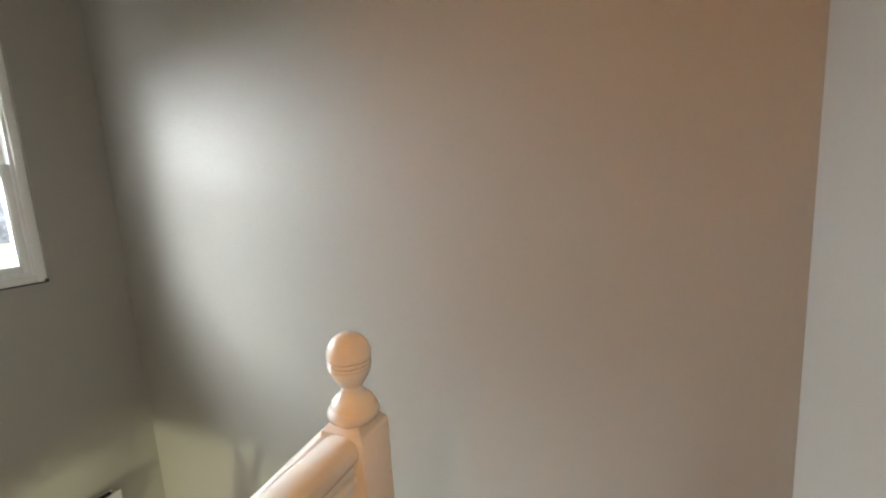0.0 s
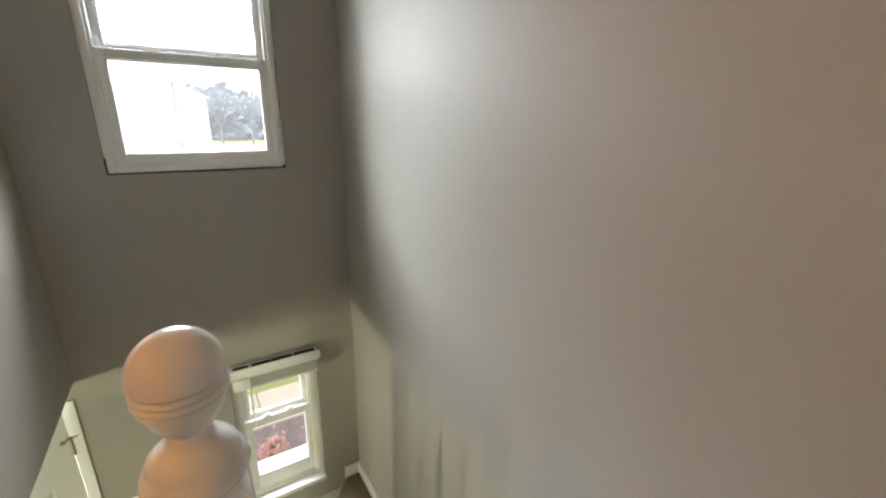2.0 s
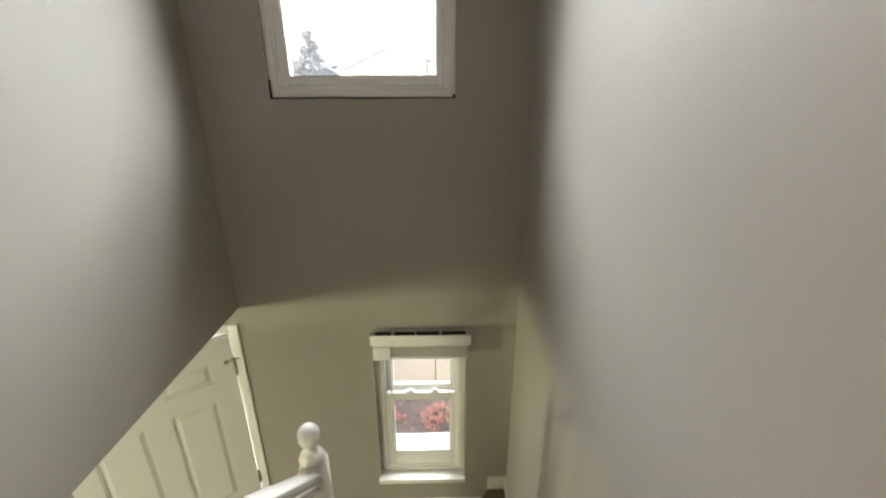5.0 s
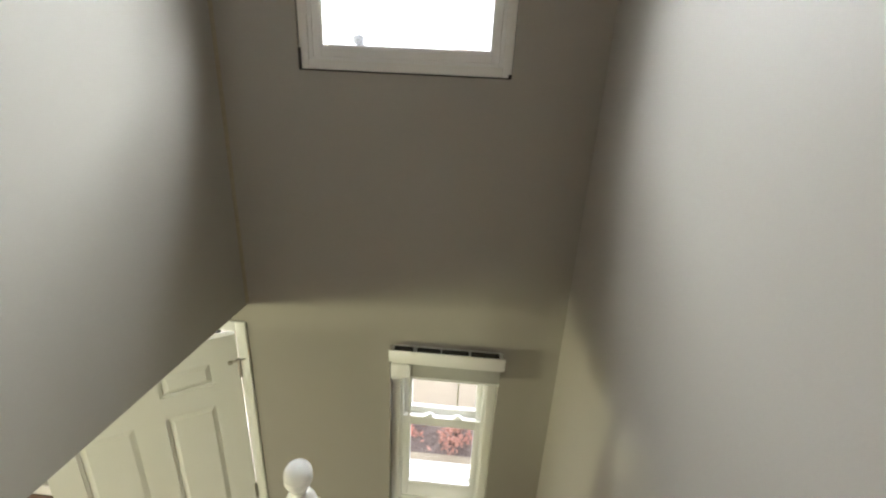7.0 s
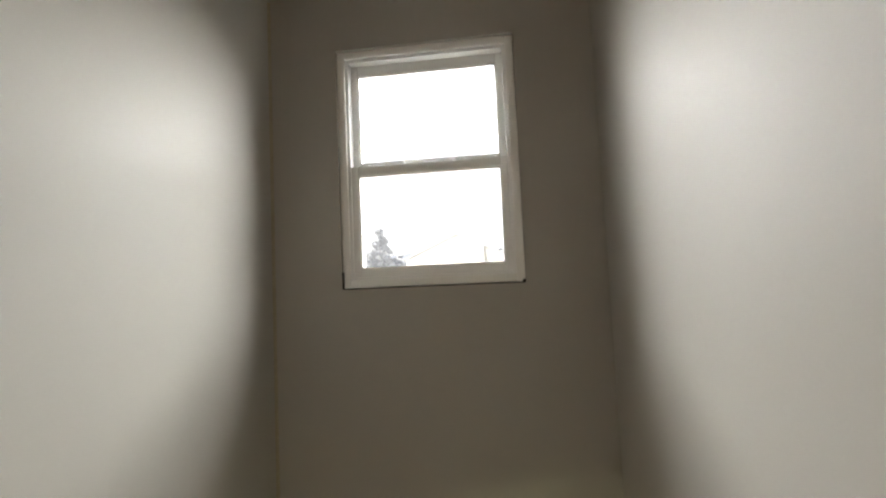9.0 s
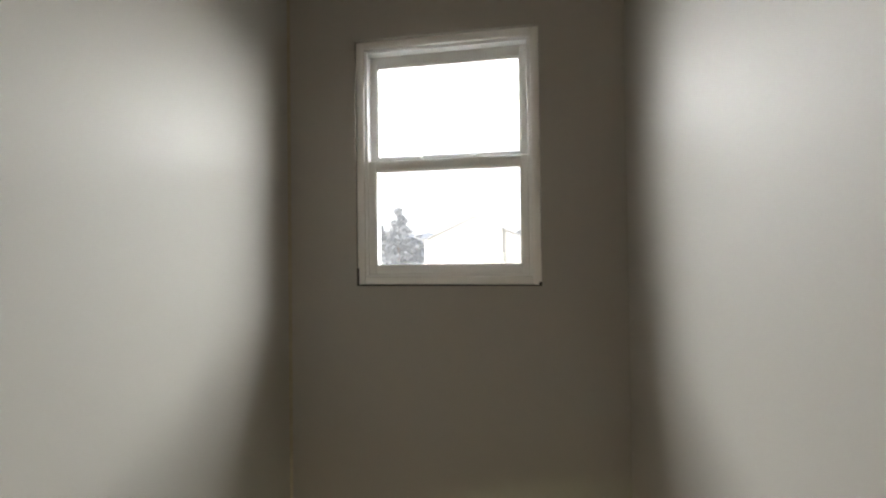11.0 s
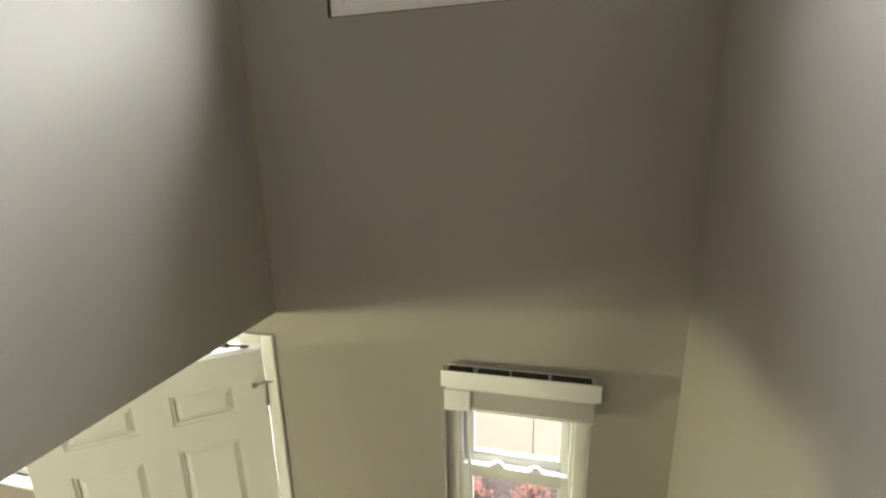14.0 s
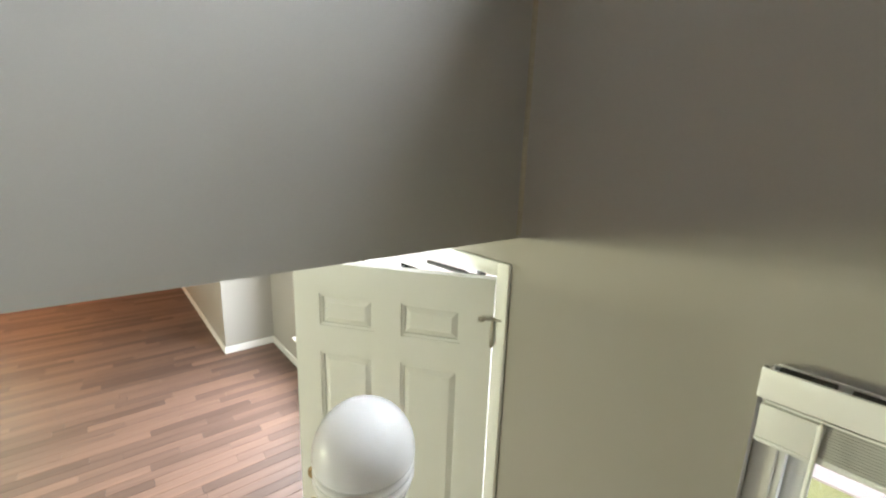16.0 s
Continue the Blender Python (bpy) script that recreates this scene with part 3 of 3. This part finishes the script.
def prism_post(s, q):
    bm = box(bmesh.new(), -s, s, -s, s, 0, q - 0.022, 0.004)
    lo = [bm.verts.new((a * s * 0.97, b * s * 0.97, q - 0.023)) for a, b in ((-1, -1), (1, -1), (1, 1), (-1, 1))]
    mi = [bm.verts.new((a * s * 0.94, b * s * 0.94, q - 0.014)) for a, b in ((-1, -1), (1, -1), (1, 1), (-1, 1))]
    hi = [bm.verts.new((a * s * 0.62, b * s * 0.62, q)) for a, b in ((-1, -1), (1, -1), (1, 1), (-1, 1))]
    bm.faces.new(hi)
    for A, B in ((lo, mi), (mi, hi)):
        for i in range(4):
            bm.faces.new((A[i], A[(i + 1) % 4], B[(i + 1) % 4], B[i]))
    return bm


newel(NX, NY0, W0, 2.264, "white turned newel post at the foot of the railing")
newel(NX1, NY1, HALL - 0.2, 3.351, "white turned newel post at the head of the stairs")

RAIL = [(-0.022, -0.071), (0.022, -0.071), (0.0245, -0.062), (0.022, -0.055), (0.027, -0.047), (0.034, -0.039), (0.037, -0.027), (0.034, -0.013), (0.023, -0.004), (0.008, 0.0), (-0.008, 0.0), (-0.023, -0.004), (-0.034, -0.013), (-0.037, -0.027), (-0.034, -0.039), (-0.027, -0.047), (-0.022, -0.055), (-0.0245, -0.062)]
FILLET = [(-0.028, -0.083), (0.028, -0.083), (0.028, -0.071), (-0.028, -0.071)]
RZ0, SL = 2.108, 0.925


def rail_z(y):
    return RZ0 + (NY0 - 0.03 - y) * SL


def baluster(h, shear):
    """A turned baluster: square blocks at both ends, a slim turned shaft between."""
    s = 0.0195
    bm = bmesh.new()
    tb, bb = h * 0.83, h * 0.20
    for z0, z1, k0, k1 in ((0, bb, shear, 0), (tb, h, 0, shear)):
        vs = [[bm.verts.new((a * s, b * s, z + (-b * s * k))) for a, b in ((-1, -1), (1, -1), (1, 1), (-1, 1))] for z, k in ((z0, k0), (z1, k1))]
        bm.faces.new(vs[0])
        bm.faces.new(vs[1])
        for i in range(4):
            bm.faces.new((vs[0][i], vs[0][(i + 1) % 4], vs[1][(i + 1) % 4], vs[1][i]))
    L = tb - bb
    prof = [(0.019, 0), (0.0195, 0.008), (0.013, 0.016), (0.0145, 0.03), (0.0195, L * 0.2), (0.019, L * 0.28), (0.013, L * 0.55), (0.011, L - 0.095), (0.017, L - 0.085), (0.017, L - 0.072), (0.011, L - 0.062), (0.0115, L - 0.04), (0.019, L - 0.014), (0.0185, L)]
    lathe(prof, 14, bm, 0, 0, bb)
    return bm


rail = thing("stair_railing", "white painted stair handrail on turned balusters", "railing")
pa, pb = (NX, NY0 - 0.036, rail_z(NY0 - 0.036)), (NX1, NY1 + 0.036, rail_z(NY1 + 0.036))
part("handrail", sweep(RAIL, pa, pb), GLOSS, rail, smooth=40)
part("rail_fillet", sweep(FILLET, pa, pb), GLOSS, rail)
BH = 0.0
first, step, count = NY0 - 0.100, -0.1745, 7
data = None
for k in range(count):
    y = first + step * k
    lo, hi = nose(y) + 0.052, rail_z(y) - 0.081
    if data is None:
        BH = hi - lo
        data = finish("baluster", baluster(BH, SL), GLOSS, 40)
    o = new("baluster", data)
    o.parent = rail
    o.location = (NX + (NX1 - NX) * (NY0 - y) / (NY0 - NY1), y, lo)
    o.scale = (1, 1, (hi - lo) / BH)

guard = thing("guard_railing", "white painted guard rail at the edge of the upper hall", "railing")
GZ = 3.20
GRAIL = [(a * 0.92, b * 0.84) for a, b in RAIL]
GFILLET = [(a * 0.92, b * 0.84) for a, b in FILLET]
part("handrail", sweep(GRAIL, (0.0, NY1, GZ), (NX1 - 0.036, NY1, GZ)), GLOSS, guard, smooth=40)
part("rail_fillet", sweep(GFILLET, (0.0, NY1, GZ), (NX1 - 0.036, NY1, GZ)), GLOSS, guard)
part("shoe_rail", boxes((0.0, NX1 - 0.036, NY1 - 0.03, NY1 + 0.03, HALL, HALL + 0.03), bevel=0.004), GLOSS, guard, smooth=30)
gd = finish("baluster", baluster(GZ - 0.069 - HALL - 0.03, 0.0), GLOSS, 40)
for k in range(4):
    o = new("baluster", gd)
    o.parent = guard
    o.location = (0.11 + k * 0.135, NY1, HALL + 0.03)


# ---- lamps ----
def dome_lamp(x, y, z, watts, colour, label):
    d = thing("ceiling_lamp", label, "lamp", m=pose(x, y, z))
    part("base_plate", lathe([(0.15, 0), (0.15, -0.02), (0.14, -0.025)], 32), BRASS, d, smooth=40)
    m = bpy.data.materials.new("warm_lamp_glass")
    m.use_nodes = True
    b = m.node_tree.nodes["Principled BSDF"]
    b.inputs["Base Color"].default_value = (0.9, 0.85, 0.75, 1)
    b.inputs["Emission Color"].default_value = (*colour, 1)
    b.inputs["Emission Strength"].default_value = 1.0
    part("shade", lathe([(0.14, -0.025), (0.135, -0.05), (0.11, -0.08), (0.06, -0.1), (0, -0.105)], 32), m, d, "frosted glass dome", smooth=60)
    lamp = new("warm_bulb", bpy.data.lights.new("warm_bulb", "POINT"))
    lamp.data.energy, lamp.data.color, lamp.data.shadow_soft_size = watts, colour, 0.15
    lamp.location = (x, y, z - 0.25)


dome_lamp(-0.95, -2.64, TOP, 8.5, (1.0, 0.42, 0.075), "warm frosted dome lamp on the hall ceiling")
dome_lamp(-8.6, -2.3, SOFFIT, 20, (1.0, 0.40, 0.11), "warm frosted dome lamp on the living room ceiling")

# ---- outdoors ----
G = -0.15
setting("ground", boxes((-300, 300, -60, 400, G - 0.5, G)), GRASS, "lawn in front of the house", "ground")
setting("pavement", boxes((-9, 1.03 - 0.006, 2.14, 2.86, G, G + 0.03), (1.03 + 0.006, 4.0, 2.14, 2.86, G, G + 0.03), (4.012, 9, 2.14, 2.86, G, G + 0.03), bevel=0.004), CONC, "pale concrete front walk with joints", "pavement")
setting("flower_bed", boxes((-0.9, 9, 1.46, 2.14, G, G + 0.012)), MULCH, "mulched flower bed under the window", "ground")
setting("pavement_strip", boxes((-0.9, 9, 0.17, 1.46, G, G + 0.02)), CONC, "pale concrete strip along the house", "pavement")

setting("driveway", boxes((-16, 4.5, 3.42, 14, G, G + 0.02)), material("pinkish_concrete", (0.46, 0.39, 0.35), 0.9, 0.12, 1.5, 60, 0.3, 0.004), "pinkish grey concrete drive before the house", "pavement")

sl = thing("exterior_sill", "white ribbed vinyl sill outside the low window", "sill")
part("sill_board", boxes((0.70, 1.20, 0.155, 0.27, 1.035, 1.05), (0.70, 1.20, 0.155, 0.165, 1.05, 1.07), (0.70, 1.20, 0.19, 0.20, 1.05, 1.06), (0.70, 1.20, 0.225, 0.235, 1.05, 1.06), bevel=0.002), VINYL, sl, smooth=30)


def leaf_cloud(name, rng, spots, size, mat, parent, label="", fold=0.35):
    """Many small folded leaves round the spots (x, y, z, spread)."""
    bm = bmesh.new()
    for x, y, z, spread, n in spots:
        for _ in range(n):
            d = Vector((rng.gauss(0, 1), rng.gauss(0, 1), rng.gauss(0, 0.8))) * spread
            c = Vector((x, y, z)) + d
            turn = Euler((rng.uniform(-0.9, 0.9), rng.uniform(-0.9, 0.9), rng.uniform(0, 6.3))).to_matrix()
            k = size * rng.uniform(0.6, 1.3)
            pts = [(-1, 0, 0), (-0.2, -0.5, fold * 0.4), (1, 0, -0.2), (-0.2, 0.5, fold * 0.4), (0, 0, 0)]
            v = [bm.verts.new(c + turn @ (Vector(p) * k)) for p in pts]
            for a, b in ((0, 1), (1, 2), (2, 3), (3, 0)):
                bm.faces.new((v[a], v[b], v[4]))
    return part(name, bm, mat, parent, label)


def limb(bm, p, q, r0, r1, seg=6):
    p, q = Vector(p), Vector(q)
    d = (q - p).normalized()
    a = d.orthogonal().normalized()
    b = d.cross(a)
    rings = [[bm.verts.new(c + (a * math.cos(2 * math.pi * i / seg) + b * math.sin(2 * math.pi * i / seg)) * r) for i in range(seg)] for c, r in ((p, r0), (q, r1))]
    for i in range(seg):
        j = (i + 1) % seg
        bm.faces.new((rings[0][i], rings[0][j], rings[1][j], rings[1][i]))
    bm.faces.new(rings[1])


storm_door()


def red_bush(x, y, r, seed):
    rng = random.Random(seed)
    b = thing("red_bush", "small coral-red leafy shrub in the mulch bed", "shrub", "red shrubs by the walk", pose(x, y, G + 0.012))
    bm = bmesh.new()
    spots = []
    for i in range(16):
        a, k = rng.uniform(0, 6.3), rng.uniform(0.2, 1.0)
        tip = (r * k * math.cos(a), r * k * math.sin(a), r * rng.uniform(0.35, 1.0) * (1.15 - 0.5 * k))
        limb(bm, (0, 0, 0), tip, 0.006, 0.002, 5)
        spots.append((*tip, r * 0.16, 20))
    part("stems", bm, BARK, b)
    leaf_cloud("leaves", rng, spots, r * 0.13, LEAFR, b)


red_bush(1.03, 1.62, 0.165, 3)
red_bush(0.50, 1.68, 0.12, 5)
red_bush(1.75, 1.80, 0.19, 8)
rng = random.Random(12)
litter = leaf_cloud("fallen_leaves", rng, [(rng.uniform(-0.6, 3.0), rng.uniform(1.48, 2.12), G + 0.025, 0.004, 1) for _ in range(110)], 0.03, LEAFR, None)
tagged(litter, "scattered fallen leaves and wood chips on the mulch", "leaves", kind="stuff")
chips = bmesh.new()
for _ in range(1500):
    c = Vector((rng.uniform(-0.8, 3.2), rng.uniform(1.48, 2.12), G + 0.018))
    m = Matrix.Translation(c) @ Euler((rng.uniform(-0.4, 0.4), rng.uniform(-0.4, 0.4), rng.uniform(0, 3.1))).to_matrix().to_4x4() @ Matrix.Diagonal((rng.uniform(0.015, 0.05), rng.uniform(0.006, 0.014), 0.007, 1))
    bmesh.ops.create_cube(chips, size=1, matrix=m)
tagged(part("bark_chips", chips, MULCH, None), "grey-brown bark chips of the flower bed", "mulch", kind="stuff")


def neighbour_house():
    h = thing("house", "white clapboard neighbour house with a gabled roof", "house", m=pose(-1.1, 24.0, G))
    w, eave, ridge, deep = 3.1, 4.45, 5.85, 9.0
    bm = bmesh.new()
    n = 30
    for k in range(n):
        z0, z1 = k * ridge / n, (k + 1) * ridge / n
        half = w if z1 <= eave else w * (ridge - z1) / (ridge - eave)
        if half > 0.1:
            prism([(-0.0, z0), (-0.035, z0), (-0.012, z1), (0.0, z1)], "x", -half, half, bm)
    part("clapboards", bm, SIDING, h)
    part("wall", prism([(-w, 0), (w, 0), (w, eave), (0, ridge), (-w, eave)], "y", 0.0, deep), SIDING, h)
    part("roof", prism([(-w - 0.25, eave - 0.1), (0, ridge + 0.02), (w + 0.25, eave - 0.1), (w + 0.25, eave - 0.03), (0, ridge + 0.09), (-w - 0.25, eave - 0.03)], "y", -0.12, deep + 0.12), ROOF, h)
    for sgn in (-1, 1):
        part("corner_board", boxes((sgn * w - 0.07, sgn * w + 0.07, -0.06, 0.06, 0, eave)), TRIM, h)
    part("gable_vent", boxes((-0.2, 0.2, -0.07, 0.0, ridge - 0.95, ridge - 0.5), *[(-0.18, 0.18, -0.09, -0.06, ridge - 0.93 + 0.08 * k, ridge - 0.89 + 0.08 * k) for k in range(5)]), ROOF, h, "louvred grey gable vent")
    for x in (-1.6, 1.3):
        wd = part("window", boxes((x - 0.5, x - 0.42, -0.09, 0, 2.2, 3.6), (x + 0.42, x + 0.5, -0.09, 0, 2.2, 3.6), (x - 0.42, x + 0.42, -0.09, 0, 3.5, 3.6), (x - 0.42, x + 0.42, -0.09, 0, 2.2, 2.3), (x - 0.42, x + 0.42, -0.08, 0, 2.86, 2.92)), TRIM, h)
        part("pane", boxes((x - 0.42, x + 0.42, -0.05, -0.04, 2.3, 3.5)), SIDING, wd)
    ch = part("chimney", boxes((0.65, 1.7, -0.5, -0.04, 0.0, ridge + 0.3), (0.6, 1.75, -0.55, 0.0, ridge + 0.3, ridge + 0.42)), SIDING, h, "pale boxed chimney with a cap")
    part("flue", lathe([(0.14, 0), (0.14, 0.2), (0.2, 0.22), (0.2, 0.28), (0, 0.3)], 12, None, 1.18, -0.27, ridge + 0.42), ROOF, ch)
    part("vent_pipe", lathe([(0.06, 0), (0.06, 0.5), (0.1, 0.52), (0.1, 0.6), (0, 0.62)], 10, None, -2.6, 0.6, eave + 0.1), ROOF, h)


neighbour_house()


def street_lamp(x, y):
    p = thing("street_lamp", "slim grey street lamp on a tall pole", "street lamp", m=pose(x, y, G))
    part("pole", lathe([(0.09, 0), (0.08, 0.3), (0.05, 0.35), (0.035, 6.2), (0, 6.21)], 12), STEEL, p, smooth=40)
    part("arm", boxes((-0.02, 0.34, -0.02, 0.02, 6.14, 6.18), bevel=0.005), STEEL, p)
    part("lamp_head", boxes((0.22, 0.56, -0.09, 0.09, 6.16, 6.27), bevel=0.03), STEEL, p, smooth=40)


street_lamp(0.42, 20.0)


def conifer(x, y, h, r, seed):
    rng = random.Random(seed)
    t = thing("conifer", "dark hazy spruce beside the neighbour house", "tree", "spruces beyond the lawn", pose(x, y, G))
    bm = bmesh.new()
    limb(bm, (0, 0, 0), (0, 0, h), r * 0.09, 0.02, 8)
    part("trunk", bm, BARK, t)
    spots = []
    k = 0.08
    while k < 0.99:
        z = h * k
        rr = r * (1 - k) ** 0.85 * rng.uniform(0.85, 1.1)
        for i in range(max(4, int(13 * (1 - k)))):
            a = rng.uniform(0, 6.3)
            for f in (0.35, 0.65, 0.95):
                spots.append((rr * f * math.cos(a), rr * f * math.sin(a), z - rr * f * 0.22, 0.03 + 0.13 * rr, 14))
        k += 0.035
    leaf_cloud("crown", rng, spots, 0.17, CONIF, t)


conifer(-8.4, 33, 7.8, 3.0, 4)
conifer(-11.0, 36, 6.6, 1.8, 6)


def bare_tree(x, y, h, seed):
    rng = random.Random(seed)
    t = thing("bare_tree", "hazy grey late-autumn tree past the lawn", "tree", "trees past the lawn", pose(x, y, G))
    bm = bmesh.new()
    spots = []

    def grow(p, d, length, r, depth):
        q = p + d * length
        limb(bm, p, q, r, r * 0.65, 6 if depth < 2 else 4)
        if depth >= 3:
            spots.append((*q, h * 0.07, 46))
            return
        for _ in range(3 if depth else 5):
            nd = (d + Vector((rng.gauss(0, 0.45), rng.gauss(0, 0.45), rng.gauss(0.12, 0.25)))).normalized()
            grow(q, nd, length * rng.uniform(0.55, 0.75), r * 0.55, depth + 1)

    grow(Vector((0, 0, 0)), Vector((rng.gauss(0, 0.05), rng.gauss(0, 0.05), 1)).normalized(), h * 0.34, h * 0.022, 0)
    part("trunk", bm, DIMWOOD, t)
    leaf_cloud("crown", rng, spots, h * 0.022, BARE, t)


for k, (x, y, h) in enumerate([(5.0, 56, 7.2), (8.2, 54, 6.0), (11.5, 58, 7.6), (15.0, 55, 6.6), (18.5, 58, 7.0), (22, 56, 6.2), (26, 59, 7.5), (2.4, 60, 6.4), (-17, 50, 6.5), (-22, 54, 7.0)]):
    bare_tree(x, y, h, 20 + k)
rng = random.Random(77)
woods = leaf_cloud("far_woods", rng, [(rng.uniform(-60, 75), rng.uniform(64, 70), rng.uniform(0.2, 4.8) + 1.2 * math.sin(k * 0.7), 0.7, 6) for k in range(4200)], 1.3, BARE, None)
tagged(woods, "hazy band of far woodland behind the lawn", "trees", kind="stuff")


def parked_car(x, y, turn):
    c = thing("car", "blue-grey car parked at the far edge of the lawn", "car", m=pose(x, y, G, 0, 0, turn))
    part("body", prism([(-2.1, 0.28), (2.1, 0.28), (2.15, 0.62), (1.95, 0.82), (1.1, 0.92), (-1.7, 0.95), (-2.1, 0.8)], "y", -0.85, 0.85), PAINTC, c)
    part("cabin", prism([(-1.5, 0.93), (1.0, 0.9), (0.35, 1.4), (-1.0, 1.42)], "y", -0.72, 0.72), PAINTC, c)
    for sgn in (-1, 1):
        part("side_window", prism([(-1.3, 0.97), (0.8, 0.95), (0.3, 1.33), (-0.95, 1.35)], "y", sgn * 0.722, sgn * 0.732), DARK, c)
    for wx in (-1.3, 1.3):
        for sgn in (-1, 1):
            bm = lathe([(0.0, -0.1), (0.3, -0.1), (0.32, -0.06), (0.32, 0.06), (0.3, 0.1), (0, 0.1)], 18)
            bmesh.ops.rotate(bm, verts=bm.verts, cent=(0, 0, 0), matrix=Matrix.Rotation(radians(90), 3, "X"))
            bmesh.ops.translate(bm, verts=bm.verts, vec=(wx, sgn * 0.78, 0.32))
            part("wheel", bm, TYRE, c)


parked_car(15.4, 51, 8)

# ---- laminate planks ----
lam = tagged(new("laminate_floor"), "warm oak laminate plank floor of the living room", "floor", kind="structure")
PW, PL = 0.096, 0.82


def plank_mesh(length):
    bm = prism([(0.001, 0), (PW - 0.001, 0), (PW - 0.001, 0.0105), (PW - 0.0025, 0.012), (0.0025, 0.012), (0.001, 0.0105)], "y", 0.001, length - 0.001)
    return finish("plank", bm, PLANK)


full = plank_mesh(PL)
rng = random.Random(31)
far = []
x = -9.45
while x < NX - 0.05 - PW:
    y = -5.5 - rng.uniform(0.0, 0.8)
    while y < 0.53:
        a, b = max(y, -5.5), min(y + PL, 0.53 if -4.52 < x < -1.2 else -0.02)
        if b - a > 0.05:
            if x < -5.6 or b < -2.4 or x > -0.3:
                far.append((x, a, b))
            else:
                o = new("plank", full if b - a > PL - 0.001 else plank_mesh(b - a))
                o.parent = lam
                o.location = (x, a, -0.012)
        y += PL
    x += PW
bm = bmesh.new()
for x, a, b in far:
    prism([(x + 0.001, -0.012), (x + PW - 0.001, -0.012), (x + PW - 0.001, -0.0015), (x + PW - 0.0025, 0.0), (x + 0.0025, 0.0), (x + 0.001, -0.0015)], "y", a + 0.001, b - 0.001, bm)
tagged(part("far_planks", bm, PLANK, lam), kind="stuff")
